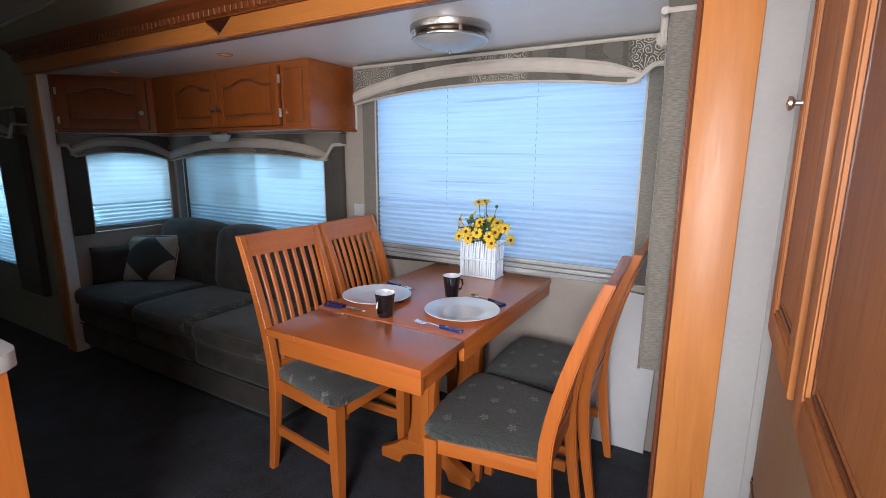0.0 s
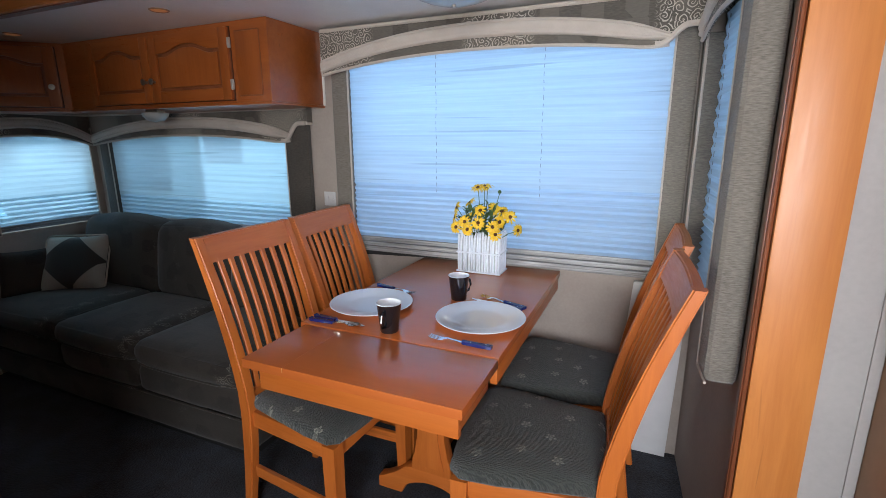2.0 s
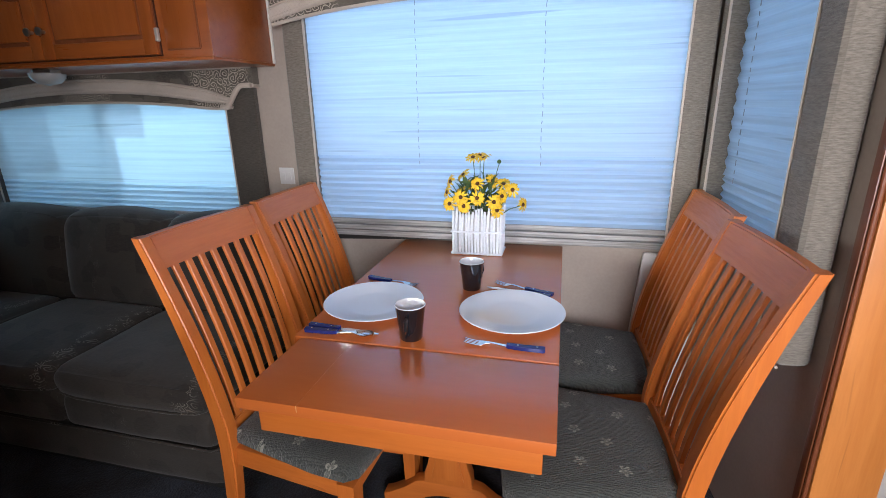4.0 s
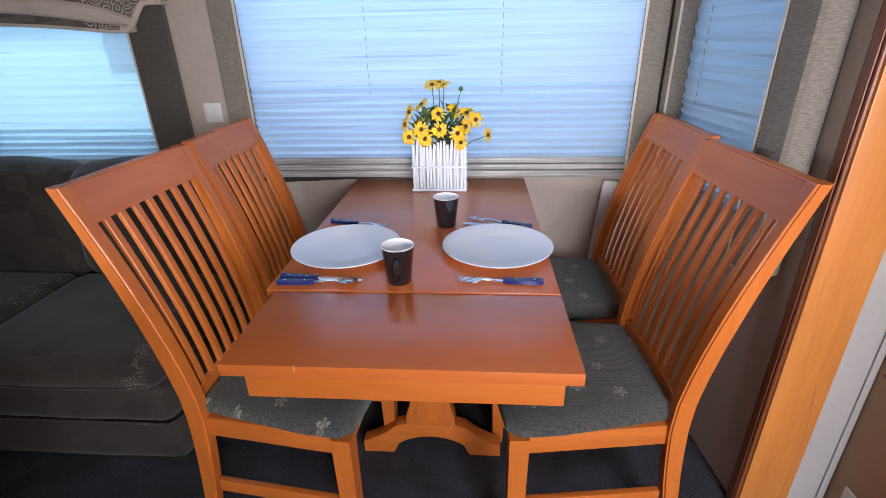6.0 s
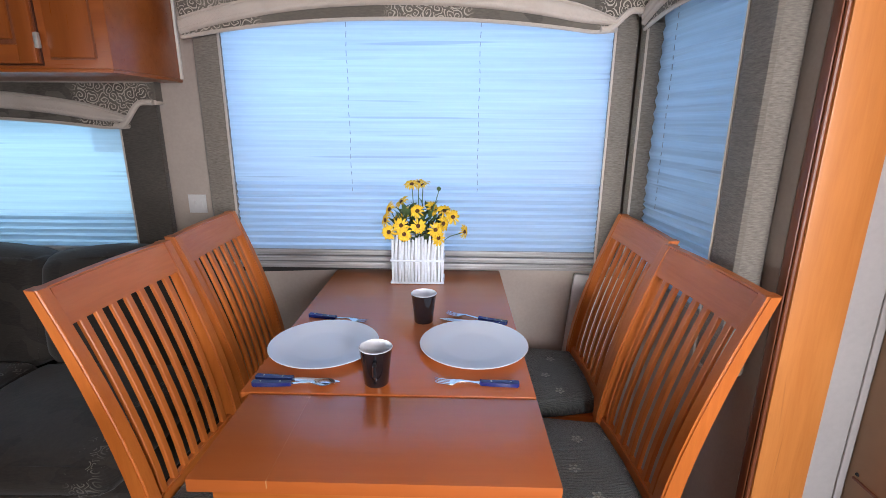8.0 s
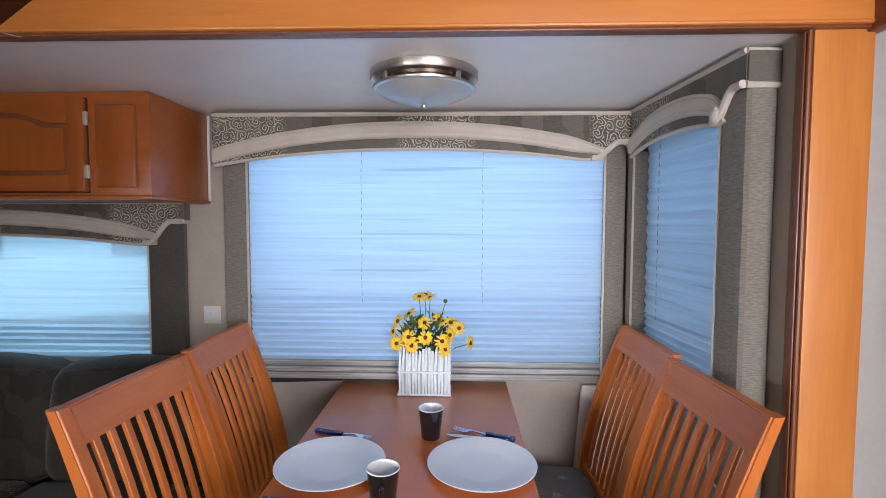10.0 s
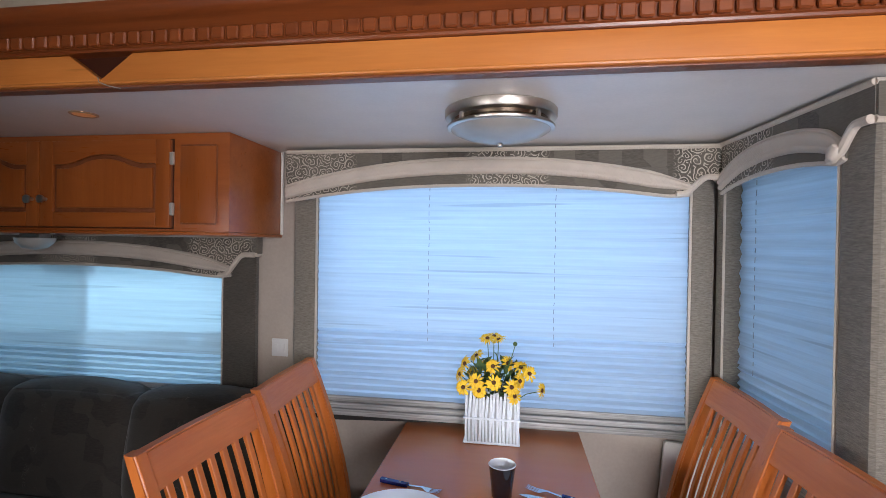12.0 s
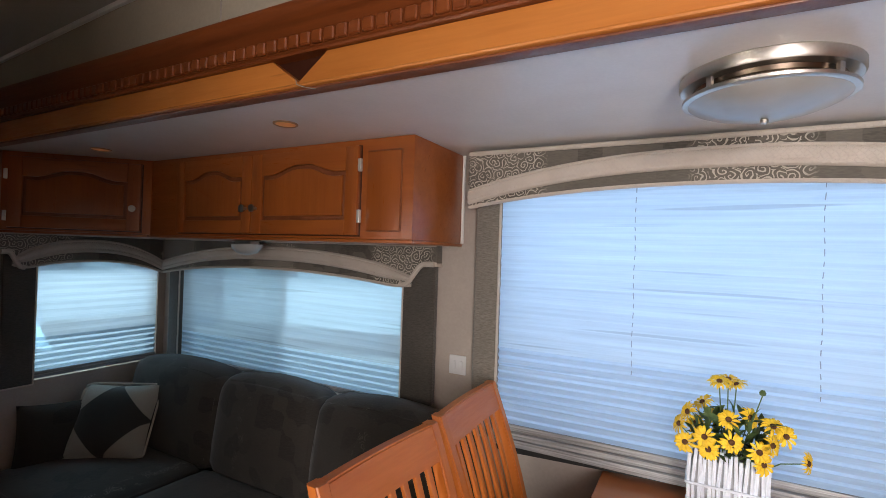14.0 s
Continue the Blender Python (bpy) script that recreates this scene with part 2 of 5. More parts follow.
def shade_cloth(name, colour, clear, fold_shadow=0.0):
    """Pleated translucent shade: light comes through it; clear lets part of the view through."""
    m, n, l, p = shader(name)
    n.remove(p)
    v = coords(n, l, (1, 1, 60), False)
    streak = noised(n, l, v, 1.3, 3, 0.6)
    c = mixed(n, l, ramp(n, l, streak, 0.3, 0.7), tuple(x * 0.82 for x in colour), colour)
    # Dark random lines put the shading of creases into the cloth colour.
    crease_shadow = noised(n, l, coords(n, l, (0.9, 1, 42), False), 1.0, 1, 0.5)
    c = mixed(n, l, ramp(n, l, crease_shadow, 0.66, 0.70, 0, 0.55), c, tuple(x * 0.55 for x in colour))
    t, d, x1, tr, x2 = (n.new("ShaderNodeBsdf" + k) if k[:3] != "Mix" else n.new("ShaderNodeMixShader") for k in ("Translucent", "Diffuse", "Mix", "Transparent", "Mix2"))
    l.new(c, t.inputs[0]), l.new(c, d.inputs[0])
    x1.inputs[0].default_value = 0.24
    l.new(t.outputs[0], x1.inputs[1]), l.new(d.outputs[0], x1.inputs[2])
    tr.inputs[0].default_value = (0.46, 0.81, 1.0, 1)
    x2.inputs[0].default_value = clear
    # Stripes at the pleat pitch cut the view through, painting in fold shading.
    if fold_shadow:
        zc = n.new("ShaderNodeSeparateXYZ")
        l.new(coords(n, l, (1, 1, 1), False), zc.inputs[0])
        line = maths(n, l, "FRACT", maths(n, l, "MULTIPLY", zc.outputs[2], 1 / fold_shadow))
        l.new(ramp(n, l, maths(n, l, "ABSOLUTE", maths(n, l, "SUBTRACT", line, 0.5)), 0.10, 0.20, clear * 0.35, clear), x2.inputs[0])
    l.new(x1.outputs[0], x2.inputs[1]), l.new(tr.outputs[0], x2.inputs[2])
    l.new(x2.outputs[0], n["Material Output"].inputs[0])
    return m


def glass_pane():
    m, n, l, p = shader("window_glass")
    p.inputs["Base Color"].default_value = (0.75, 0.85, 0.9, 1)
    p.inputs["Roughness"].default_value, p.inputs["Transmission Weight"].default_value, p.inputs["IOR"].default_value = 0.02, 1.0, 1.45
    return m


def glowing(name, colour, strength):
    m, n, l, p = shader(name)
    p.inputs["Base Color"].default_value = (*colour, 1)
    p.inputs["Emission Color"].default_value, p.inputs["Emission Strength"].default_value = (*colour, 1), strength
    return m


CHERRY, CHERRY_D = (0.62, 0.182, 0.033), (0.50, 0.128, 0.019)
wood_x = wood("cherry_wood_x", CHERRY, CHERRY_D, "x", 0.37, 0.12)
wood_y = wood("cherry_wood_y", CHERRY, CHERRY_D, "y", 0.37, 0.12)
wood_z = wood("cherry_wood_z", CHERRY, CHERRY_D, "z", 0.37, 0.12)
honey_x = wood("honey_wood_x", (0.66, 0.245, 0.055), (0.54, 0.175, 0.034), "x", 0.36, 0.15)
honey_z = wood("honey_wood_z", (0.67, 0.26, 0.065), (0.55, 0.19, 0.041), "z", 0.40, 0.12)
pantry_z = wood("pantry_wood_z", (0.62, 0.235, 0.072), (0.50, 0.170, 0.045), "z", 0.55, 0.0)
pantry_y = wood("pantry_wood_y", (0.62, 0.235, 0.072), (0.50, 0.170, 0.045), "y", 0.55, 0.0)
# Redder cherry for the cabinets, darkened further to carry the weaker light there.
dim_cab_x = wood("dim_cabinet_wood_x", (0.37, 0.102, 0.020), (0.28, 0.070, 0.012), "x")
dim_cab_z = wood("dim_cabinet_wood_z", (0.37, 0.102, 0.020), (0.28, 0.070, 0.012), "z")
crown_wood = wood("dark_crown_wood", (0.27, 0.070, 0.017), (0.17, 0.040, 0.010), "x", 0.35)
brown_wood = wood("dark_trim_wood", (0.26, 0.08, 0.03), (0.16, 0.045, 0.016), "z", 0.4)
table_wood = wood("table_top_veneer", (0.52, 0.140, 0.031), (0.495, 0.126, 0.027), "x", 0.24, 0.38, 0.08, 0.3)
pale_wood = plain("bare_wood_split", (0.62, 0.36, 0.16), 0.6)
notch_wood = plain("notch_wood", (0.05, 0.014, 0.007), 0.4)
wall_paper = plain("beige_wallpaper", (0.385, 0.335, 0.295), 0.75, scale=90, vary=0.06, bump=0.12)
upper_paper = plain("cream_wallpaper", (0.40, 0.345, 0.265), 0.75, scale=90, vary=0.06, bump=0.12)
white_wall = plain("white_wallpaper", (0.41, 0.40, 0.39), 0.6, scale=70, vary=0.05, bump=0.1)
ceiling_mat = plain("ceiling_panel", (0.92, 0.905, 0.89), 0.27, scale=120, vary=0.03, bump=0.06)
# Darker copy for the main ceiling: its weaker light is put into the colour.
dim_ceiling_mat = plain("dim_ceiling_panel", (0.46, 0.45, 0.42), 0.5, scale=120, vary=0.04, bump=0.06)
white_trim = plain("white_trim", (0.78, 0.77, 0.74), 0.4, vary=0.04)
carpet = plain("carpet_pile", (0.015, 0.0185, 0.028), 0.95, scale=110, vary=0.95, bump=1.0, distance=0.006, sheen=0.1)
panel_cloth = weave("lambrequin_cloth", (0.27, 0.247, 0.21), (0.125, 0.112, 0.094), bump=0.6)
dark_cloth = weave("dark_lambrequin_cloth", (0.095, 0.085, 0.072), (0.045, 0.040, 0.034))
scroll_cloth = scrolled("scroll_jacquard", (0.125, 0.112, 0.094), (0.46, 0.42, 0.36), 0.036, 0.71, 0.185, 0.13)
cream_cloth = quilted("cream_quilted_cloth", (0.56, 0.50, 0.44), (0.40, 0.35, 0.30))
sofa_plain = scrolled("sofa_velour", (0.035, 0.0295, 0.024), (0.064, 0.056, 0.046), 0.034, 0.62, 0.045, 0.70, 0.22)
sofa_cloth = scrolled("sofa_jacquard", (0.032, 0.026, 0.0205), (0.15, 0.138, 0.115), 0.034, 0.62, 0.045, 0.995, 0.16)
seat_mat = seat_cloth()
laminate = plain("white_laminate", (0.72, 0.71, 0.69), 0.3, vary=0.04, scale=200, bump=0.02)
panel_brown = plain("tan_cabinet_panel", (0.42, 0.27, 0.165), 0.65, vary=0.06, scale=25)
chrome = plain("brushed_nickel", (0.58, 0.55, 0.51), 0.36, 1.0, vary=0.05, scale=200, bump=0.03)
# Darkened metal for the lamp's neck: the recess shade sits in its colour.
shaded_nickel = plain("shaded_nickel_neck", (0.16, 0.12, 0.09), 0.30, 1.0, vary=0.05, bump=0.0)
frosted = plain("frosted_glass_bowl", (0.37, 0.37, 0.355), 0.28, vary=0.15, scale=12, coat=0.4)
ceramic_white = plain("white_glaze", (0.78, 0.81, 0.86), 0.14, vary=0.02, scale=9, bump=0.02, coat=0.3)
ceramic_black = plain("black_glaze", (0.010, 0.010, 0.013), 0.12, vary=0.2, bump=0.02, coat=0.5)
blue_plastic = plain("blue_plastic", (0.010, 0.018, 0.13), 0.25, vary=0.1, bump=0.0)
steel = plain("polished_steel", (0.70, 0.70, 0.70), 0.15, 1.0, vary=0.03, bump=0.0)
twig_white = plain("white_painted_twig", (0.74, 0.81, 0.93), 0.6, vary=0.12, scale=60, bump=0.5)
petal_mat = plain("yellow_petal", (0.86, 0.56, 0.03), 0.6, vary=0.18, scale=60, bump=0.2)
disc_mat = plain("brown_flower_disc", (0.09, 0.035, 0.012), 0.85, scale=700, vary=0.5, bump=1.0)
leaf_mat = plain("green_leaf", (0.07, 0.12, 0.035), 0.55, vary=0.3, scale=50)
nickel_hinge = plain("bright_nickel", (0.75, 0.73, 0.68), 0.42, 0.7, vary=0.05, bump=0.0)
board_mat = plain("grey_white_board", (0.62, 0.62, 0.63), 0.45, vary=0.05, scale=20)
sill_mat = streaked("streaked_pale_sill", (0.44, 0.45, 0.46), (0.20, 0.20, 0.20))
liner_mat = plain("planter_liner", (0.50, 0.53, 0.58), 0.8)
copper = plain("copper_puck", (0.40, 0.24, 0.15), 0.4, 0.5, vary=0.05)
puck_glow = glowing("warm_puck_lens", (0.75, 0.30, 0.11), 0.08)
plate_plastic = plain("ivory_plastic", (0.60, 0.61, 0.62), 0.35, vary=0.03)
shade_dinette = shade_cloth("pleated_shade_closed", (0.76, 0.85, 0.93), 0.0)
shade_dinette_low = shade_cloth("pleated_shade_blackout", (0.69, 0.81, 0.94), 0.0)
shade_sofa = shade_cloth("pleated_shade_sheer", (0.68, 0.86, 0.95), 0.32)
shade_night = shade_cloth("pleated_shade_night", (0.58, 0.80, 0.94), 0.20, 0.026)
cord_mat = plain("shade_cord", (0.35, 0.38, 0.42), 0.7)
glass = glass_pane()


def screen_mesh():
    """Fine pale insect screen: half hole, half wire."""
    m, n, l, p = shader("insect_screen")
    p.inputs["Base Color"].default_value = (0.75, 0.80, 0.82, 1)
    p.inputs["Roughness"].default_value = 0.7
    l.new(ramp(n, l, noised(n, l, coords(n, l), 60, 2), 0.3, 0.7, 0.26, 0.36), p.inputs["Alpha"])
    return m


screen_mat = screen_mesh()
gravel = plain("gravel_ground", (0.38, 0.36, 0.33), 0.9, scale=8, vary=0.2, bump=0.4)
rv_white = plain("trailer_white", (0.80, 0.80, 0.80), 0.35, vary=0.04)
rv_grey = plain("trailer_grey", (0.22, 0.24, 0.27), 0.4, vary=0.1)
black_gap = plain("black_rubber", (0.012, 0.012, 0.012), 0.7)


# ---- mesh helpers ----
def box(bm, x0, x1, y0, y1, z0, z1, bevel=0.0, segments=2):
    r = bmesh.ops.create_cube(bm, size=1.0)
    vs = r["verts"]
    for v in vs:
        v.co = Vector(((x0 + x1) / 2 + v.co.x * (x1 - x0), (y0 + y1) / 2 + v.co.y * (y1 - y0), (z0 + z1) / 2 + v.co.z * (z1 - z0)))
    if bevel:
        es = list({e for v in vs for e in v.link_edges})
        bmesh.ops.bevel(bm, geom=es, offset=bevel, segments=segments, profile=0.6, affect="EDGES", clamp_overlap=True)
    return bm


def cuboid(x0, x1, y0, y1, z0, z1, bevel=0.003, segments=2):
    return box(bmesh.new(), x0, x1, y0, y1, z0, z1, bevel, segments)


def rings(sections, closed=True, caps=True):
    """A skin over rings of points, all of one length."""
    bm = bmesh.new()
    rows = [[bm.verts.new(p) for p in s] for s in sections]
    k = len(rows[0])
    for a, b in zip(rows, rows[1:]):
        for i in range(k if closed else k - 1):
            j = (i + 1) % k
            bm.faces.new((a[i], a[j], b[j], b[i]))
    if caps and closed:
        bm.faces.new(rows[0][::-1]), bm.faces.new(rows[-1])
    bmesh.ops.recalc_face_normals(bm, faces=bm.faces)
    return bm


def turned(profile, segments=32, centre=(0, 0, 0)):
    """A turned shape from (radius, height) pairs; radius 0 closes it."""
    bm = bmesh.new()
    cx, cy, cz = centre
    rows = []
    for r, z in profile:
        if r < 1e-6:
            rows.append([bm.verts.new((cx, cy, cz + z))])
        else:
            rows.append([bm.verts.new((cx + r * math.cos(2 * math.pi * i / segments), cy + r * math.sin(2 * math.pi * i / segments), cz + z)) for i in range(segments)])
    for a, b in zip(rows, rows[1:]):
        for i in range(segments):
            j = (i + 1) % segments
            if len(a) == 1 and len(b) > 1:
                bm.faces.new((a[0], b[i], b[j]))
            elif len(b) == 1 and len(a) > 1:
                bm.faces.new((a[i], a[j], b[0]))
            elif len(a) > 1:
                bm.faces.new((a[i], a[j], b[j], b[i]))
    bmesh.ops.recalc_face_normals(bm, faces=bm.faces)
    return bm


def tube(points, radius, sides=8, taper=1.0):
    """A round rod along points."""
    pts = [Vector(p) for p in points]
    secs = []
    for i, p in enumerate(pts):
        d = (pts[min(i + 1, len(pts) - 1)] - pts[max(i - 1, 0)]).normalized()
        u = d.cross(Vector((0, 0, 1)) if abs(d.z) < 0.95 else Vector((1, 0, 0))).normalized()
        w = d.cross(u)
        r = radius * (1 + (taper - 1) * i / max(1, len(pts) - 1))
        secs.append([p + r * (u * math.cos(2 * math.pi * k / sides) + w * math.sin(2 * math.pi * k / sides)) for k in range(sides)])
    return rings(secs)


def prism(outline, axis, lo, hi, bevel=0.0):
    """An outline of 2D points pushed along an axis; outline in the two other axes in order."""
    def at(p, t):
        return {"x": (t, p[0], p[1]), "y": (p[0], t, p[1]), "z": (p[0], p[1], t)}[axis]
    bm = bmesh.new()
    a, b = [bm.verts.new(at(p, lo)) for p in outline], [bm.verts.new(at(p, hi)) for p in outline]
    k = len(outline)
    f1, f2 = bm.faces.new(a), bm.faces.new(b[::-1])
    for i in range(k):
        bm.faces.new((a[i], b[i], b[(i + 1) % k], a[(i + 1) % k]))
    bmesh.ops.recalc_face_normals(bm, faces=bm.faces)
    if bevel:
        es = list({e for f in (f1, f2) for e in f.edges})
        bmesh.ops.bevel(bm, geom=es, offset=bevel, segments=2, profile=0.6, affect="EDGES", clamp_overlap=True)
    return bm


def soften(bm, angle=35):
    for f in bm.faces:
        f.smooth = True
    for e in bm.edges:
        if len(e.link_faces) == 2 and e.calc_face_angle(0) > radians(angle):
            e.smooth = False
    return bm


def mesh_of(name, bm, material, smooth=True):
    if smooth:
        soften(bm, 35 if smooth is True else smooth)
    me = bpy.data.meshes.new(name)
    bm.to_mesh(me)
    bm.free()
    me.materials.append(material)
    return me


def part(name, bm, material, parent, label="", smooth=True):
    ob = new(name, mesh_of(name, bm, material, smooth))
    ob.parent = parent
    return tagged(ob, label)


def thing(name, label, category, group="", at=None, kind=""):
    ob = new(name)
    ob.empty_display_size = 0.1
    if at is not None:
        ob.matrix_basis = at
    return tagged(ob, label, category, group, kind)


def solid(name, bm, material, label, category, kind="", smooth=True):
    """A thing or piece of the setting that is one mesh."""
    return tagged(new(name, mesh_of(name, bm, material, smooth)), label, category, "", kind)


def wall_with_hole(a0, a1, z0, z1, holes):
    """Cells of a wall along one axis, from a0 to a1, leaving out the holes (a0, a1, z0, z1)."""
    xs = sorted({a0, a1, *[h[0] for h in holes], *[h[1] for h in holes]})
    zs = sorted({z0, z1, *[h[2] for h in holes], *[h[3] for h in holes]})
    for i in range(len(xs) - 1):
        for k in range(len(zs) - 1):
            mx, mz = (xs[i] + xs[i + 1]) / 2, (zs[k] + zs[k + 1]) / 2
            if not any(h[0] < mx < h[1] and h[2] < mz < h[3] for h in holes):
                yield xs[i], xs[i + 1], zs[k], zs[k + 1]


def wall_y(name, y0, y1, a0, a1, z0, z1, holes, material, label):
    bm = bmesh.new()
    for c in wall_with_hole(a0, a1, z0, z1, holes):
        box(bm, c[0], c[1], y0, y1, c[2], c[3])
    bmesh.ops.remove_doubles(bm, verts=bm.verts, dist=1e-5)
    return solid(name, bm, material, label, "wall", "structure", False)


def wall_x(name, x0, x1, a0, a1, z0, z1, holes, material, label):
    bm = bmesh.new()
    for c in wall_with_hole(a0, a1, z0, z1, holes):
        box(bm, x0, x1, c[0], c[1], c[2], c[3])
    bmesh.ops.remove_doubles(bm, verts=bm.verts, dist=1e-5)
    return solid(name, bm, material, label, "wall", "structure", False)


# ---- the large structure ----
YB, XL, XR, YO, ZC = 2.37, -3.56, 0.045, 1.585, 1.812
SLANT = Matrix.Translation((XR, 1.62, 0)) @ Matrix.Rotation(radians(4.5), 4, "Z") @ Matrix.Translation((-XR, -1.62, 0))  # the end wall beside the dinette leans in at the back
solid("floor", cuboid(-6.0, 1.6, -0.95, 2.5, -0.06, 0.0, 0), carpet, "dark charcoal cut-pile carpet over the whole floor", "floor", "structure", False)
wall_y("wall_slide_back", YB, YB + 0.06, XL - 0.06, XR + 0.06, 0, ZC, [(-3.42, -1.93, 0.80, 1.36), (-1.59, -0.14, 0.79, 1.72)], wall_paper, "beige papered outer wall of the slide-out")
wall_x("wall_slide_left", XL - 0.06, XL, 1.62, YB, 0, ZC, [(1.74, 2.33, 0.80, 1.36)], wall_paper, "beige papered end wall beside the sofa")
wall_slide_right = wall_x("wall_slide_right", XR, XR + 0.06, 1.62, YB, 0, ZC, [(1.76, 2.28, 0.80, 1.72)], wall_paper, "beige papered end wall beside the dinette")
wall_slide_right.matrix_world = SLANT
solid("ceiling_slide", cuboid(XL - 0.06, XR + 0.06, 1.5855, YB + 0.06, ZC, ZC + 0.05, 0), ceiling_mat, "smooth white slide-out ceiling panel", "ceiling", "structure", False)
wall_y("wall_main", YO, YO + 0.035, -6.0, 1.6, 0, 2.45, [(XL - 0.02, XR + 0.02, -0.1, ZC + 0.02), (-5.1, -4.2, 0.50, 1.46)], upper_paper, "cream papered main wall round the slide-out opening")
solid("wall_main_white", cuboid(0.168, 0.28, YO - 0.008, YO - 0.002, 0, 2.3, 0), white_wall, "narrow white papered strip beside the opening", "wall", "structure", False)
# The second opening is unseen, cut only for the added chair fill lamp.
wall_y("wall_rear", -0.98, -0.93, -6.0, 1.6, 0, 2.45, [(-0.27, 0.50, 0.0, 1.95), (-2.62, -1.78, 0.95, 1.21)], upper_paper, "cream papered kitchen-side wall")
# Unseen wall added to keep the door light off the sofa side.
wall_x("wall_partition", -1.174, -1.114, -0.93, 0.32, 0, 2.30, [], upper_paper, "unseen papered wall added to shade the sofa side")
wall_x("wall_end_left", -6.05, -6.0, -0.95, 1.6, 0, 2.45, [], upper_paper, "cream papered end wall")
wall_x("wall_end_right", 1.6, 1.65, -0.95, 1.6, 0, 2.45, [], upper_paper, "cream papered end wall")
solid("ceiling_main", prism([(-6.05, 2.02), (-2.6, 2.21), (1.65, 2.36), (1.65, 2.42), (-6.05, 2.42)], "y", -0.98, YO, 0), dim_ceiling_mat, "off-white main ceiling panel toned down for its dim light", "ceiling", "structure", False)
solid("trim_ceiling_cove", prism([(-6.05, 2.004), (-2.6, 2.194), (1.65, 2.344), (1.65, 2.36), (-2.6, 2.21), (-6.05, 2.02)], "y", YO - 0.012, YO - 0.001, 0), white_trim, "thin pale cove strip under the ceiling", "trim", "structure", False)
solid("trim_paper_seam", cuboid(-2.09, -2.086, YO - 0.003, YO - 0.0005, 1.99, 2.24, 0), wall_paper, "fine vertical paper seam", "trim", "structure", False)

# slide-out opening: posts
for nm, xa, xb, inner in (("trim_post_right", 0.045, 0.173, -1), ("trim_post_left", XL - 0.116, XL - 0.004, 1)):
    solid(nm, cuboid(xa, xb, YO - 0.022, YO - 0.001, 0, 1.83, 0.004), honey_z, "tall orange cherry post at the slide-out opening", "post", "structure")
solid("trim_post_inner_right", cuboid(0.030, 0.0445, 1.572, 1.598, 0, 1.81, 0.003), brown_wood, "dark brown inner moulding of the post", "trim", "structure")
solid("trim_post_bead_right", tube([(0.0375, 1.567, 0), (0.0375, 1.567, 1.81)], 0.005), brown_wood, "dark round bead beside the post", "trim", "structure")
solid("trim_post_inner_left", cuboid(XL - 0.003, XL + 0.012, 1.572, 1.64, 0, 1.81, 0.003), white_trim, "pale inner strip of the post", "trim", "structure")
solid("trim_wall_joint", cuboid(0.256, 0.2735, YO - 0.014, YO - 0.0085, 0, 2.3, 0.002), white_wall, "white corner batten", "trim", "structure")

# cornice over the opening
wire = solid("loose_wire", tube([(-1.755, 1.540, 1.828), (-1.748, 1.536, 1.815), (-1.725, 1.538, 1.806), (-1.700, 1.548, 1.802)], 0.0012, 6), wall_paper, "thin pale loose wire end at the cornice notch", "wire")
cornice = thing("cornice", "cherry wood cornice with dark dentil crown over the opening", "cornice", kind="structure")
X0, X1, VN = XL - 0.13, 0.164, -1.753
for a, b, va, vb in ((X0, VN, 0.0, 0.085), (VN, X1, 0.085, 0.0)):
    pts = [(a, 1.812), (b, 1.812), (b, 1.824), (b - vb, 1.884), (a, 1.884)] if b == VN else [(a, 1.812), (b, 1.812), (b, 1.884), (a + va, 1.884), (a, 1.824)]
    part("fascia_board", prism(pts, "y", 1.545, YO, 0.003), honey_x, cornice, "orange cherry fascia board")
part("notch_block", prism([(VN - 0.11, 1.8125), (VN + 0.11, 1.8125), (VN + 0.11, 1.886), (VN - 0.11, 1.886)], "y", 1.566, YO - 0.001, 0), notch_wood, cornice, "dark V-shaped inset")
part("lower_bead", tube([(X0, 1.547, 1.817), (X1, 1.547, 1.817)], 0.005, 8), honey_x, cornice)
part("lip", cuboid(X0, X1, 1.551, YO, 1.806, 1.8115, 0.002), brown_wood, cornice)
prof = [(YO, 1.8845), (1.535, 1.8845), (1.533, 1.890), (1.527, 1.892), (1.527, 1.922), (1.518, 1.926), (1.512, 1.934), (1.497, 1.940), (1.485, 1.949), (1.480, 1.956), (1.478, 1.963), (1.478, 1.972), (YO, 1.972)]
part("crown_moulding", prism(prof, "x", X0 - 0.05, X1 + 0.05), crown_wood, cornice, "dark red-brown crown moulding")
dm = mesh_of("dentil", cuboid(-0.0142, 0.0142, -0.010, 0.001, 0.0, 0.029, 0.003, 1), crown_wood)
for i in range(118):
    d = new("dentil", dm)
    d.parent, d.location = cornice, (X0 + 0.03 + i * 0.0348, 1.526, 1.8925)
    if d.location.x > X1:
        bpy.data.objects.remove(d)
part("end_block", cuboid(0.152, 0.188, 1.49, YO, 1.80, 1.975, 0.006), brown_wood, cornice)


# ---- windows and their dressings ----
def frame_at(corner, side):
    """Places a dressing drawn with its face towards -y and its left top at the origin: side b (back), l (left wall), r (right wall)."""
    m = pose(*corner, 0, 0, {"b": 0, "l": 90, "r": -90}[side])
    return SLANT @ m if side == "r" else m


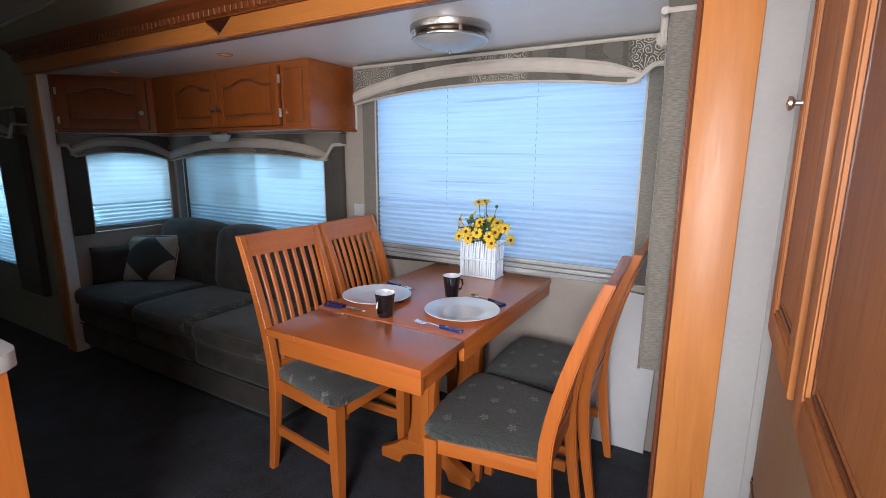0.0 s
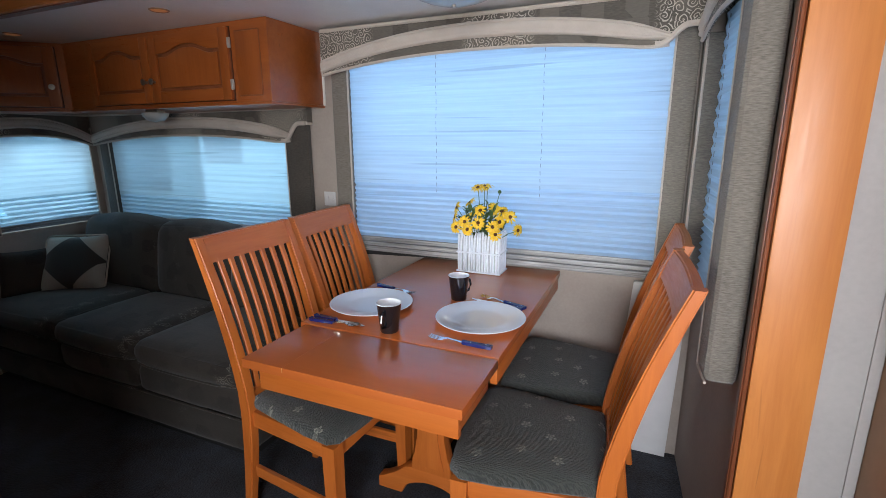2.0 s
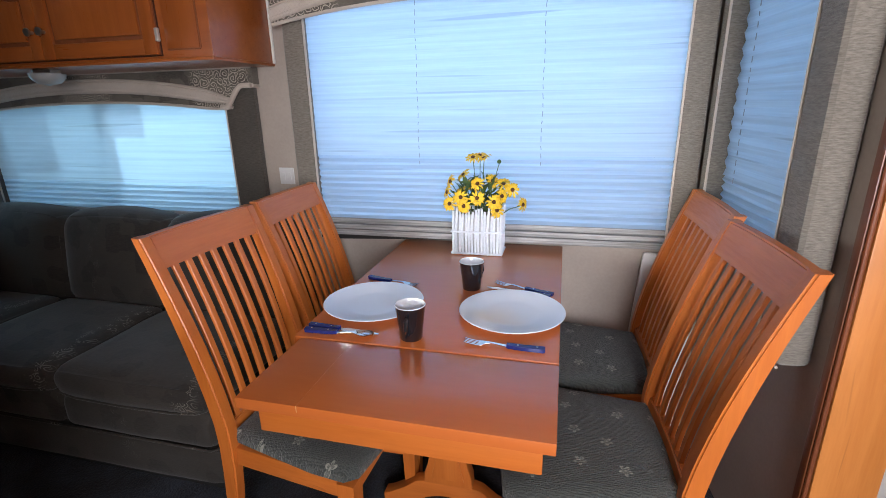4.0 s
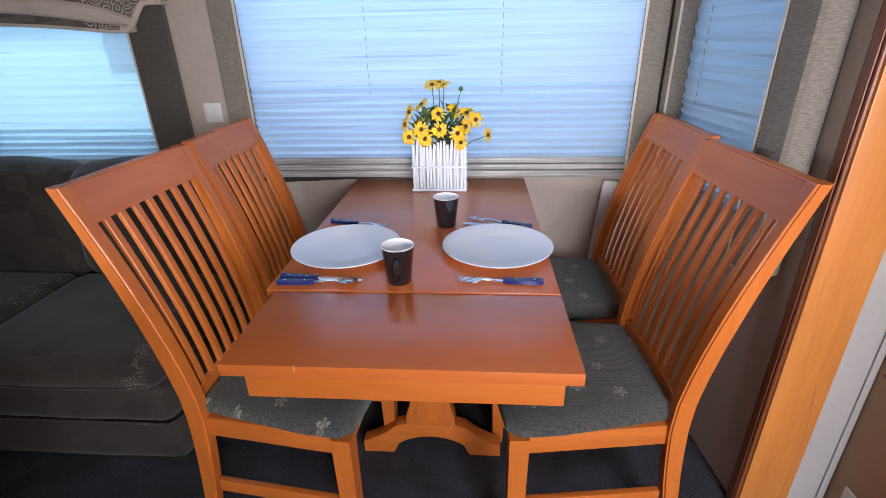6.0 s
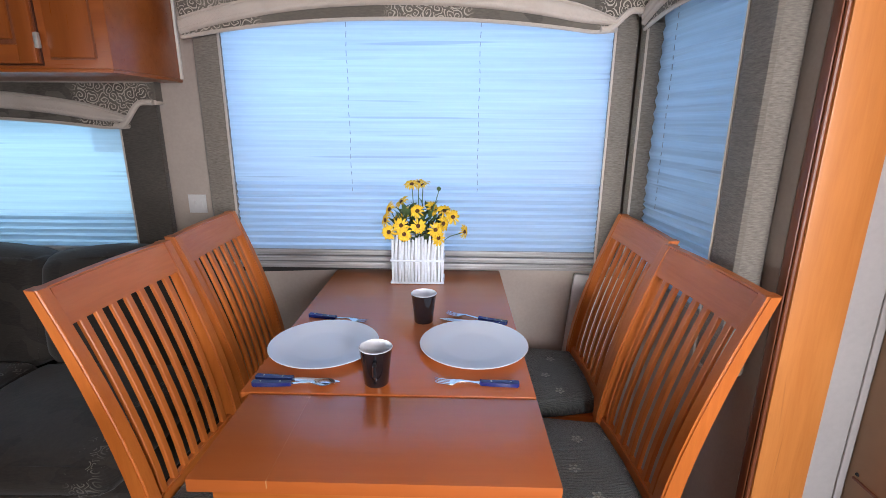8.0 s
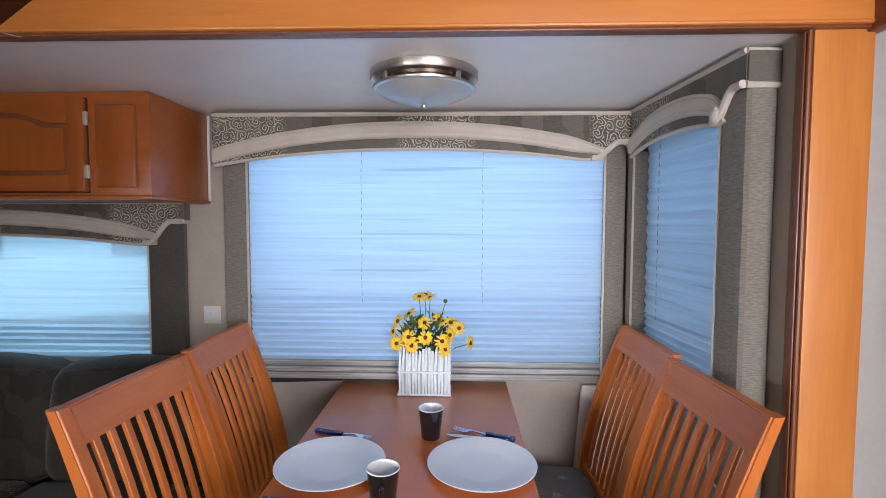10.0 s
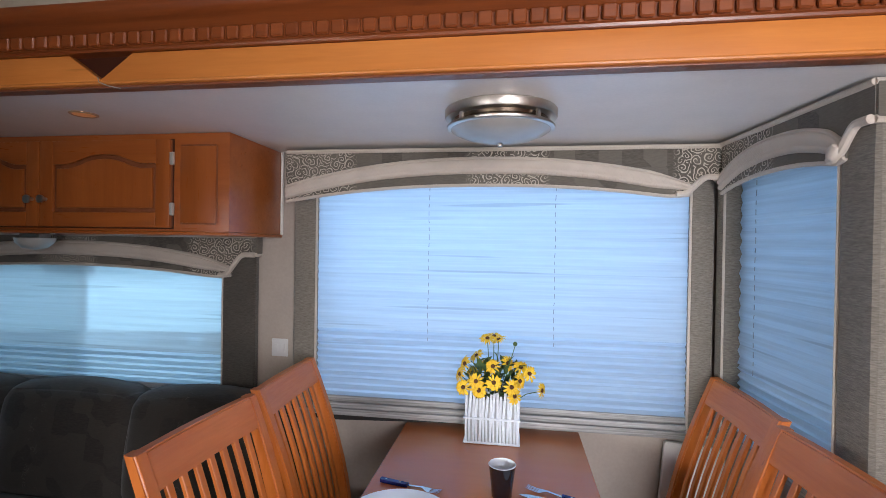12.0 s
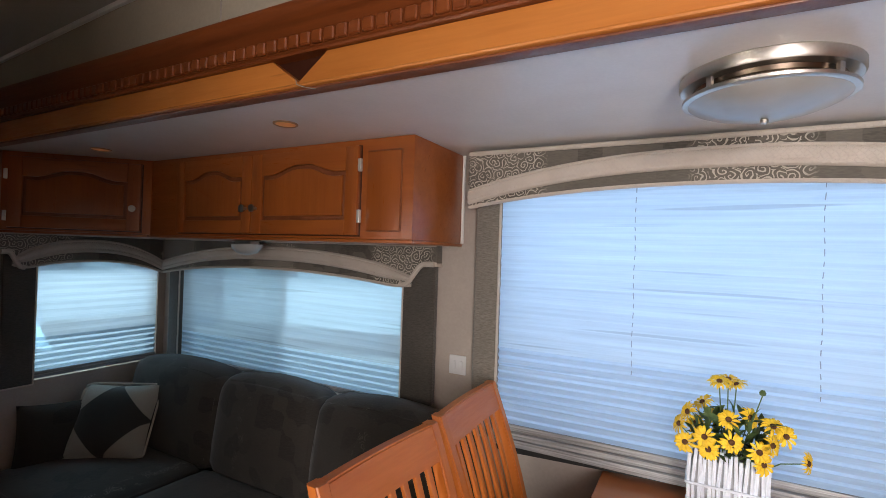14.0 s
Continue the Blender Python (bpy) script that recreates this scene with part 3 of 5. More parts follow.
def valance(name, at, width, height, rise, depth, label, swoop_left=False, swoop_right=True, end=0.93, lift=0.105, knotted=False):
    """A padded valance: scroll cloth above, an arched cream roll, a scroll band below, cord along the top."""
    v = thing(name, label, "valance", "window valances", at)
    k, reach = 48, (end + 0.04 if swoop_right else 1.0)
    a, b = (0.07 if swoop_left else 0.0), (end if swoop_right else 1.0)
    def arch(u):
        u = max(0.0, min(1.0, u / reach))
        return 1 - abs(2 * u - 1) ** 2.2
    base = -height + rise
    def top(u):
        return -height + 0.065 + (rise + 0.023) * arch(u)
    def mid(u):
        return -height + 0.010 + (rise + 0.016) * arch(u)
    def low(u):
        return -height + rise * 0.80 * arch(u)
    def under(u):
        """The lower band's edge, drawn up to the roll where the cord rises."""
        t = 0.0
        if swoop_right:
            t = max(t, min(1.0, (u - b + 0.055) / 0.09))
        if swoop_left:
            t = max(t, min(1.0, (a + 0.09 - u) / 0.11))
        t = max(0.0, t)
        return low(u) + ((top(u) + mid(u)) / 2 - 0.006 - low(u)) * t * t * 0.9
    def swoop(x0, x1, z0, z1):
        run = []
        for i in range(13):
            t = i / 12
            e = max(0.0, min(1.0, (t - 0.12) / 0.6))
            run.append((x0 + (x1 - x0) * t, -depth - 0.007, z0 + (z1 - z0) * e * e * (3 - 2 * e)))
        return run
    def hem(u):
        """Where the upper cloth ends past the roll: along the rising cord."""
        edge, far = (b, 1.0) if u > 0.5 else (a, 0.0)
        x0 = edge * width - 0.035 if u > 0.5 else edge * width + 0.035
        t = (u * width - x0) / (far * width - x0)
        e = max(0.0, min(1.0, (t - 0.12) / 0.6))
        return low(edge) + 0.014 + (-lift - low(edge) - 0.014) * e * e * (3 - 2 * e)
    us = [i / k for i in range(k + 1)]
    upper = [(u * width, 0.0) for u in us[::k]] + [(u * width, (top(u) + mid(u)) / 2 if a <= u <= b else hem(u)) for u in us[::-1]]
    part("upper_cloth", prism(upper, "y", -depth, -depth + 0.014), scroll_cloth, v, "dark cloth woven with pale scrolls", False)
    mids = [u for u in us if a - 0.02 <= u <= b + 0.02]
    lower = [(u * width, (top(u) + mid(u)) / 2) for u in mids] + [(u * width, under(u)) for u in mids[::-1]]
    part("lower_band", prism(lower, "y", -depth + 0.001, -depth + 0.012), scroll_cloth, v, "", False)
    secs = []
    for u in mids:
        c, h = (top(u) + mid(u)) / 2, (top(u) - mid(u)) / 2
        if (swoop_right and u > b - 0.07) or (swoop_left and u < 0.14):
            e = (b + 0.02 - u) / 0.09 if u > 0.5 else (u - a + 0.02) / 0.09
            h *= 0.10 + 0.90 * max(0, min(1, e)) ** 0.6
        section = []
        for j in range(19):
            q = j / 18
            lo, hi = next(pair for pair in ((0.0, 0.30), (0.30, 0.84), (0.84, 1.0)) if q <= pair[1])
            lobe = max(0.0, math.sin(math.pi * (q - lo) / (hi - lo))) ** 0.55
            crown = math.sqrt(max(0.0, 1 - (2 * q - 1) ** 2))
            section.append((u * width, -depth - 0.001 - 0.008 * crown - 0.007 * lobe, c + h * (2 * q - 1)))
        secs.append(section)
    part("cream_roll", rings(secs, False, False), cream_cloth, v, "quilted cream arched roll")
    part("lower_cord", tube([(u * width, -depth, under(u)) for u in mids], 0.0065, 6), cream_cloth, v)
    part("top_cord", tube([(0, -depth, 0.0), (width, -depth, 0.0)], 0.0080, 8), cream_cloth, v)
    if swoop_right:
        part("swoop_cord", tube(swoop(b * width - 0.035, width, low(b) + 0.016, -lift), 0.0105, 8), cream_cloth, v)
        if knotted:
            knot = turned([(0, -0.020), (0.012, -0.015), (0.017, 0.0), (0.012, 0.016), (0, 0.021)], 14)
            part("cord_knot", knot, cream_cloth, v).matrix_basis = pose(b * width - 0.012, -depth - 0.012, low(b) + 0.030, 0, 38, 0)
    if swoop_left:
        part("swoop_cord", tube(swoop(a * width + 0.035, 0, low(a) + 0.016, -lift), 0.0105, 8), cream_cloth, v)
    for x in (0.0, width):
        part("return", cuboid(x - 0.007, x + 0.007, -depth + 0.002, -0.002, -lift - 0.004, 0.0, 0.002), scroll_cloth, v)
        for z, r in ((0.0, 0.0075), (-lift, 0.0095)) if x or swoop_left else ((0.0, 0.0075),):
            part("return_cord", tube([(x, -depth, z), (x, -0.002, z)], r, 6), cream_cloth, v)
    part("dust_board", cuboid(0.008, width - 0.008, -depth + 0.015, -0.002, -0.012, -0.002, 0.001), panel_cloth, v)
    return v


def side_panel(at, width, length, depth, label, piped="r", cloth=None):
    """An upholstered leg of the window surround, boxed out from the wall, piped along its edge."""
    p = thing("window_side_panel", label, "window panel", "window side panels", at)
    part("padded_board", cuboid(0, width, -depth, -0.002, -length, 0, min(0.022, width * 0.2, depth * 0.3), 3), cloth or panel_cloth, p)
    x = width if piped == "r" else 0.0
    part("piping", tube([(x, -depth + 0.004, 0), (x, -depth + 0.004, -length)], 0.0045, 6), cream_cloth, p, "pale piping")
    part("bottom_piping", tube([(0, -depth + 0.003, -length), (width, -depth + 0.003, -length)], 0.004, 6), cream_cloth, p)
    return p


def pleated(width, z0, z1, pitch, deep):
    bm = bmesh.new()
    n = max(2, int((z1 - z0) / (pitch / 2)))
    rows = []
    for i in range(n + 1):
        z = z0 + (z1 - z0) * i / n
        rows.append([bm.verts.new((width * k / 6, (deep if i % 2 else 0.0) + random.uniform(-0.10, 0.10) * deep, z + (random.uniform(-0.05, 0.05) * pitch if 0 < i < n else 0))) for k in range(7)])
    for a, b in zip(rows, rows[1:]):
        for k in range(6):
            bm.faces.new((a[k], a[k + 1], b[k + 1], b[k]))
    return bm


def shade(at, width, height, split, cloth_top, cloth_low, cords, label, pitch=0.034, deep=0.0035):
    """A pleated day and night shade hung in the opening, with its rails and cords."""
    s = thing("pleated_shade", label, "window shade", "pleated window shades", at)
    part("upper_pleats", pleated(width, -height * split, 0, pitch, deep), cloth_top, s, "", False)
    part("lower_pleats", pleated(width, -height, -height * split, 0.026, 0.011), cloth_low, s, "", False)
    part("middle_rail", cuboid(0, width, -0.004, 0.012, -height * split - 0.004, -height * split + 0.004, 0.002), white_trim, s) if split > 0.99 else None
    part("bottom_rail", cuboid(0, width, -0.008, 0.016, -height - 0.022, -height, 0.003), sill_mat, s, "pale bottom rail")
    for c in cords:
        i, z = 0, -0.02
        while z > -height * 0.72:
            dash = 0.012 + 0.010 * ((i * 7) % 5) / 5
            part("cord", tube([(c + 0.0015 * math.sin(i), -0.006, z), (c + 0.0015 * math.cos(i), -0.006, z - dash)], 0.0014, 5), cord_mat, s)
            z -= dash + 0.014
            i += 1
    return s


def window(name, at, width, height, label):
    w = thing(name, label, "window", "", at, "structure")
    for x0, x1, z0, z1 in ((-0.03, 0, -height - 0.03, 0.03), (width, width + 0.03, -height - 0.03, 0.03), (0, width, 0, 0.03), (0, width, -height - 0.03, -height)):
        part("window_frame", cuboid(x0, x1, 0.034, 0.07, z0, z1, 0.003), rv_grey, w)
    pane = part("pane", cuboid(0, width, 0.050, 0.054, -height, 0, 0), glass, w, "", False)
    pane.visible_shadow = False
    return w


# dinette window
window_1 = window("window_1", frame_at((-1.57, YB, 1.69), "b"), 1.41, 0.88, "wide dinette window with a closed pleated shade")
shade(frame_at((-1.548, YB - 0.032, 1.71), "b"), 1.384, 0.863, 0.695, shade_dinette, shade_dinette_low, (0.45, 0.92), "wide white pleated shade glowing with daylight, closed")
solid("window_1_sill", cuboid(-1.548, -0.158, YB - 0.062, YB - 0.004, 0.778, 0.803, 0.005), sill_mat, "streaked pale sill under the dinette shade", "sill", "structure")
solid("window_1_sill_step", cuboid(-1.545, -0.162, YB - 0.054, YB - 0.004, 0.8045, 0.824, 0.004), sill_mat, "streaked pale upper step of the sill", "sill", "structure")
# Tapered black wedge under the sill: the open gap's shade as a solid.
solid("window_1_gap", prism([(-1.545, 0.7775), (-1.545, 0.762), (-1.48, 0.758), (-1.16, 0.771), (-0.96, 0.7775)], "y", YB - 0.058, YB - 0.003, 0), black_gap, "black wedge standing for the shaded gap under the sill", "trim", "structure")
valance("window_valance", frame_at((-1.645, YB, 1.793), "b"), 1.553, 0.19, 0.075, 0.10, "arched taupe scroll valance with a cream roll, above the dinette")
side_panel(frame_at((-1.638, YB, 1.72), "b"), 0.095, 0.93, 0.055, "narrow taupe upholstered panel beside the dinette shade")
side_panel(frame_at((-0.168, YB, 1.74), "b"), 0.080, 0.95, 0.055, "narrow taupe upholstered panel in the dinette corner", "l")
board = thing("leaning_board", "white board leaning in the corner behind the chairs", "board", at=pose(-0.15, YB - 0.004, 0.0))
part("panel", prism([(-0.140, 0.0), (0.095, 0.0), (0.118, 0.735), (0.112, 0.742), (-0.078, 0.757), (-0.085, 0.751)], "y", -0.030, -0.012, 0.003), board_mat, board)
for z in (0.12, 0.62):
    part("batten", cuboid(-0.06, 0.085, -0.0118, -0.001, z, z + 0.03, 0.002), white_trim, board)
# side window of the dinette
window("window_2", frame_at((XR, 2.26, 1.69), "r"), 0.48, 0.88, "narrow side window beside the dinette")
shade(frame_at((XR - 0.02, 2.28, 1.71), "r"), 0.53, 0.90, 0.72, shade_dinette_low, shade_dinette_low, (0.10,), "narrow blue-tinted pleated shade, closed", 0.042, 0.007)
valance("window_valance", frame_at((XR, 2.275, 1.797), "r"), 0.612, 0.165, 0.042, 0.085, "arched taupe scroll valance with a cream roll, on the end wall", end=0.87, lift=0.078, knotted=True)
side_panel(frame_at((XR, 1.768, 1.72), "r"), 0.110, 1.02, 0.080, "broad taupe upholstered panel reaching below the table edge", "l")
side_panel(frame_at((XR, 2.335, 1.66), "r"), 0.045, 0.87, 0.070, "narrow taupe upholstered panel in the corner")
# sofa window
window("window_3", frame_at((-3.39, YB, 1.34), "b"), 1.44, 0.52, "long window behind the sofa with a sheer shade")
mull = solid("window_3_mullion", cuboid(-2.70, -2.665, YB + 0.034, YB + 0.049, 0.82, 1.34, 0.003), rv_white, "pale upright bar of the sliding window", "window", "structure")
screen = solid("window_3_screen", cuboid(-3.38, -2.705, YB + 0.040, YB + 0.0415, 0.825, 1.335, 0), screen_mat, "fine pale insect screen over the fixed pane", "window", "structure", False)
shade(frame_at((-3.40, YB - 0.006, 1.35), "b"), 1.45, 0.51, 0.74, shade_sofa, shade_night, (), "long sheer pleated shade behind the sofa", 0.034, 0.0015)
valance("window_valance", frame_at((-3.51, YB, 1.468), "b"), 1.705, 0.185, 0.070, 0.045, "arched dark scroll valance under the wall cabinets", lift=0.075)
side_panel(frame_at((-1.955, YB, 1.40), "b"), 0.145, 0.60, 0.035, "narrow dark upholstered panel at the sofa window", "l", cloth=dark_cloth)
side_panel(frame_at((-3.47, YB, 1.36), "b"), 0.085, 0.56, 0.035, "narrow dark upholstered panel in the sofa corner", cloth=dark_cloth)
# end window by the sofa
window("window_4", frame_at((XL, 1.765, 1.34), "l"), 0.545, 0.52, "small end window beside the sofa")
shade(frame_at((XL + 0.006, 1.76, 1.35), "l"), 0.56, 0.51, 0.70, shade_sofa, shade_night, (), "small sheer pleated shade beside the sofa", 0.034, 0.0015)
valance("window_valance", frame_at((XL, 1.63, 1.468), "l"), 0.69, 0.185, 0.075, 0.045, "arched dark scroll valance on the end wall", True, False, lift=0.085)
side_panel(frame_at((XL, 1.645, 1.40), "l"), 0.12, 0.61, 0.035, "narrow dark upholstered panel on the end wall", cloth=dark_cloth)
# window of the main wall
window("window_5", frame_at((-5.07, YO - 0.02, 1.43), "b"), 0.84, 0.90, "window in the main wall past the sofa")
shade(frame_at((-5.08, YO - 0.004, 1.44), "b"), 0.86, 0.92, 0.6, shade_sofa, shade_night, (), "white pleated shade in the main wall")
valance("window_valance", frame_at((-5.2, YO, 1.62), "b"), 1.38, 0.21, 0.07, 0.06, "dark arched scroll valance on the main wall")
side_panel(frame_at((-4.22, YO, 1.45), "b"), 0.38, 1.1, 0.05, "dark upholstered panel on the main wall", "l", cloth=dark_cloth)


# ---- wall cabinets over the sofa ----
def cathedral_door(parent, w, h, material_v, material_h, hinge="r"):
    """A raised-panel door with an arched top, face towards -y, bottom left at the origin. Returns the door."""
    t = 0.019
    # The dark slab shows only in the grooves, putting their shade into colour.
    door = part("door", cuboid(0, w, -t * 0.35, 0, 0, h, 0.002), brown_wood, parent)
    # Near-black strip paints in the shadow gap round the door.
    part("reveal", cuboid(-0.004, w + 0.004, -0.0022, 0.0005, -0.004, h + 0.003, 0), notch_wood, door, "dark strip standing for the shadow gap round the door")
    s = min(0.052, w * 0.16)
    def crest(u):
        k2 = max(0.0, min(1.0, (0.5 - abs(u - 0.5) - 0.10) / 0.34))
        return 0.032 * k2 * k2 * (3 - 2 * k2)
    for x0, x1 in ((0, s), (w - s, w)):
        part("stile", cuboid(x0, x1, -t, -t * 0.35, 0, h, 0.004), material_v, door)
    part("bottom_rail", cuboid(s, w - s, -t, -t * 0.35, 0, s, 0.004), material_h, door)
    k = 16
    rail = [(s, h), (w - s, h)] + [(w - s - (w - 2 * s) * i / k, h - s - 0.030 + crest(i / k)) for i in range(k + 1)]
    part("top_rail", prism(rail, "y", -t, -t * 0.35, 0.004), material_h, door)
    g = 0.014
    field = [(s + g, s + g), (w - s - g, s + g)] + [(w - s - g - (w - 2 * s - 2 * g) * i / k, h - s - 0.030 - g + crest(i / k)) for i in range(k + 1)]
    part("raised_panel", prism(field, "y", -t * 0.95, -t * 0.35, 0.009), material_v, door)
    return door


def knob(parent, x, z, y=-0.019, r=0.0145):
    k = part("knob", turned([(0.0, 0), (r * 0.45, 0), (r * 0.4, 0.012), (r, 0.018), (r, 0.024), (0, 0.028)], 14), chrome, parent, "small nickel knob")
    k.matrix_basis = pose(x, y, z, 90, 0, 0)
    return k


def hinge(parent, x, z):
    part("hinge", cuboid(x - 0.007, x + 0.007, -0.024, -0.012, z - 0.022, z + 0.022, 0.004), nickel_hinge, parent, "small nickel hinge")


CB, CT, CF = 1.476, ZC - 0.002, 2.010
cab = thing("wall_cabinet", "orange cherry wall cabinet with two arched-panel doors above the sofa", "cabinet", at=pose(-3.10, CF, CB))
W = 3.10 - 1.718
part("body", cuboid(0.0, W, 0.0, YB - CF - 0.003, 0.0, CT - CB, 0.003), dim_cab_x, cab)
for x, w, kx in ((0.207, 0.458, 0.434), (0.670, 0.505, 0.026)):
    d = cathedral_door(cab, w, CT - CB - 0.035, dim_cab_z, dim_cab_x)
    d.location = (x, -0.001, 0.012)
    knob(d, kx, 0.095)
for z in (0.075, 0.245):
    hinge(cab, 1.184, z)
part("fixed_panel", cuboid(1.203, 1.335, -0.004, -0.0005, 0.030, CT - CB - 0.045, 0.002), dim_cab_z, cab, "flat fixed panel")
for bx in ((1.3355, 1.3405, 0.028, CT - CB - 0.043), (1.203, 1.335, 0.0245, 0.0295), (1.203, 1.335, CT - CB - 0.0445, CT - CB - 0.0395)):
    part("panel_groove", cuboid(bx[0], bx[1], -0.0025, -0.0005, bx[2], bx[3], 0), brown_wood, cab)
part("bottom_moulding", cuboid(-0.0, W + 0.006, -0.010, YB - CF - 0.004, -0.012, -0.0005, 0.003), dim_cab_x, cab)
part("wall_scribe", cuboid(W + 0.0005, W + 0.010, YB - CF - 0.012, YB - CF - 0.002, 0.0, CT - CB, 0.002), white_trim, cab, "pale scribe strip")

cab2 = thing("wall_cabinet", "orange cherry corner cabinet with one arched-panel door set diagonally", "cabinet", at=pose(-3.515, 1.625, CB, 0, 0, 42.9))
FACE = 0.565
c2, s2 = math.cos(radians(-42.9)), math.sin(radians(-42.9))


def turned_in(x, y):
    """A plan point given from the cabinet's front left corner, in the cabinet's own axes."""
    return (c2 * x - s2 * y, s2 * x + c2 * y)


plan = [turned_in(*p) for p in ((0, 0), (0.412, 0.383), (0.412, YB - 1.625 - 0.004), (XL + 3.515 + 0.003, YB - 1.625 - 0.004), (XL + 3.515 + 0.003, 0))]
part("body", prism(plan, "z", 0.0, CT - CB, 0.002), dim_cab_z, cab2)
d = cathedral_door(cab2, FACE - 0.07, CT - CB - 0.035, dim_cab_z, dim_cab_x)
d.location = (0.030, -0.001, 0.012)
knob(d, FACE - 0.095, 0.10)
for z in (0.06, 0.235):
    hinge(cab2, 0.024, z)
part("bottom_moulding", cuboid(0.004, FACE - 0.012, -0.010, 0.20, -0.012, -0.0005, 0.003), dim_cab_x, cab2)

rl = thing("reading_light", "small nickel reading light with a frosted bowl under the cabinet", "light", at=pose(-2.528, 2.06, CB - 0.0125))
part("mount", cuboid(-0.045, 0.045, -0.022, 0.022, -0.016, 0, 0.004), chrome, rl, "nickel mount")
part("bowl", turned([(0.062, -0.016), (0.057, -0.034), (0.038, -0.052), (0.0, -0.060)], 24), frosted, rl, "frosted glass bowl")


# ---- sofa ----
def cushion(x0, x1, y0, y1, z0, z1, puff=0.02, bevel=0.05, cuts=14):
    """An upholstered block with rounded edges and a crown."""
    bm = cuboid(x0, x1, y0, y1, z0, z1, 0)
    bmesh.ops.subdivide_edges(bm, edges=bm.edges, cuts=cuts, use_grid_fill=True)
    c = Vector(((x0 + x1) / 2, (y0 + y1) / 2, (z0 + z1) / 2))
    h = Vector(((x1 - x0) / 2, (y1 - y0) / 2, (z1 - z0) / 2))
    for v in bm.verts:
        q = v.co - c
        q = Vector([h[i] * math.copysign(1 - (1 - min(1, abs(q[i]) / h[i])) ** 2.2, q[i]) for i in range(3)])
        inner = Vector([max(-(h[i] - bevel), min(h[i] - bevel, q[i])) for i in range(3)])
        o = q - inner
        if o.length > 1e-6:
            q = inner + o.normalized() * min(bevel, max(abs(o.x), abs(o.y), abs(o.z)))
        n3 = Vector([q[i] / h[i] for i in range(3)])
        for i in range(3):
            j, k = (i + 1) % 3, (i + 2) % 3
            q[i] += puff * n3[i] * max(0, 1 - n3[j] ** 2) * max(0, 1 - n3[k] ** 2)
        q += 0.004 * noise.noise_vector((v.co + Vector((3, 1, 7))) * 9) + 0.0025 * noise.noise_vector((v.co + Vector((5, 2, 1))) * 24)
        v.co = c + q
    bmesh.ops.recalc_face_normals(bm, faces=bm.faces)
    return bm


sofa = thing("sofa", "dark taupe jacquard sofa with three seat and three back cushions", "sofa", at=pose(-2.68, 1.98, 0))
SX = [-3.54 + 2.68, -2.84 + 2.68, -2.255 + 2.68, -1.615 + 2.68]
# Black block below the sofa: the shadow there is put into its colour.
part("plinth", cuboid(SX[0] + 0.03, SX[3] - 0.04, -0.33, 0.36, 0.0, 0.07, 0.004), black_gap, sofa, "black recessed block standing for the shadow under the sofa")
for a, b in zip(SX, SX[1:]):
    part("base", cushion(a + 0.001, b - 0.001, -0.388, 0.375, 0.205, 0.352, 0.010, 0.045, 14), sofa_plain, sofa, "", 75)
part("skirt_band", cushion(SX[0] + 0.003, SX[3] + 0.004, -0.380, 0.30, 0.050, 0.212, 0.006, 0.036, 14), sofa_plain, sofa, "", 75)
part("skirt_piping", tube([(SX[0] + 0.02, -0.384, 0.211), (SX[3] - 0.02, -0.384, 0.211), (SX[3] + 0.004, -0.36, 0.211), (SX[3] + 0.006, 0.28, 0.211)], 0.004, 6), sofa_cloth, sofa, "", 75)
for a, b in zip(SX, SX[1:]):
    part("seat_cushion", cushion(a + 0.004, b - 0.004, -0.402, 0.16, 0.338, 0.458, 0.020, 0.055), sofa_cloth, sofa, "", 75)
    for z in (0.362,):
        part("seat_piping", tube([(a + 0.035, -0.394, z), (a + 0.12, -0.409, z), ((a + b) / 2, -0.414, z), (b - 0.12, -0.409, z), (b - 0.035, -0.394, z)], 0.004, 6), sofa_cloth, sofa, "", 75)
BX = [-3.50 + 2.68, -2.83 + 2.68, -2.25 + 2.68, -1.64 + 2.68]
for a, b in zip(BX, BX[1:]):
    c = part("back_cushion", cushion(a + 0.003, b - 0.003, -0.11, 0.11, 0.0, 0.435, 0.032, 0.075), sofa_plain, sofa, "", 75)
    c.matrix_basis = pose(0, 0.235, 0.41, -9, 0, 0)
part("back_frame", cushion(SX[0], SX[3], 0.26, 0.385, 0.2, 0.80, 0.004, 0.03), sofa_plain, sofa, "", 75)


def pillow_cloth():
    """Cream throw-pillow cover with a dark velvet diamond."""
    m, n, l, p = shader("pillow_cover")
    v = coords(n, l, (1, 1, 1), False)
    s = n.new("ShaderNodeSeparateXYZ")
    l.new(v, s.inputs[0])
    d = maths(n, l, "ADD", maths(n, l, "ABSOLUTE", s.outputs[0]), maths(n, l, "ABSOLUTE", s.outputs[2]))
    f = noised(n, l, v, 300, 2)
    cream = mixed(n, l, ramp(n, l, f, 0.3, 0.7), (0.24, 0.22, 0.185), (0.40, 0.365, 0.31))
    c = mixed(n, l, ramp(n, l, d, 0.168, 0.172), (0.030, 0.026, 0.022), cream)
    l.new(c, p.inputs["Base Color"])
    p.inputs["Roughness"].default_value, p.inputs["Sheen Weight"].default_value = 0.9, 0.3
    bumped(n, l, p, f, 0.5, 0.002)
    return m


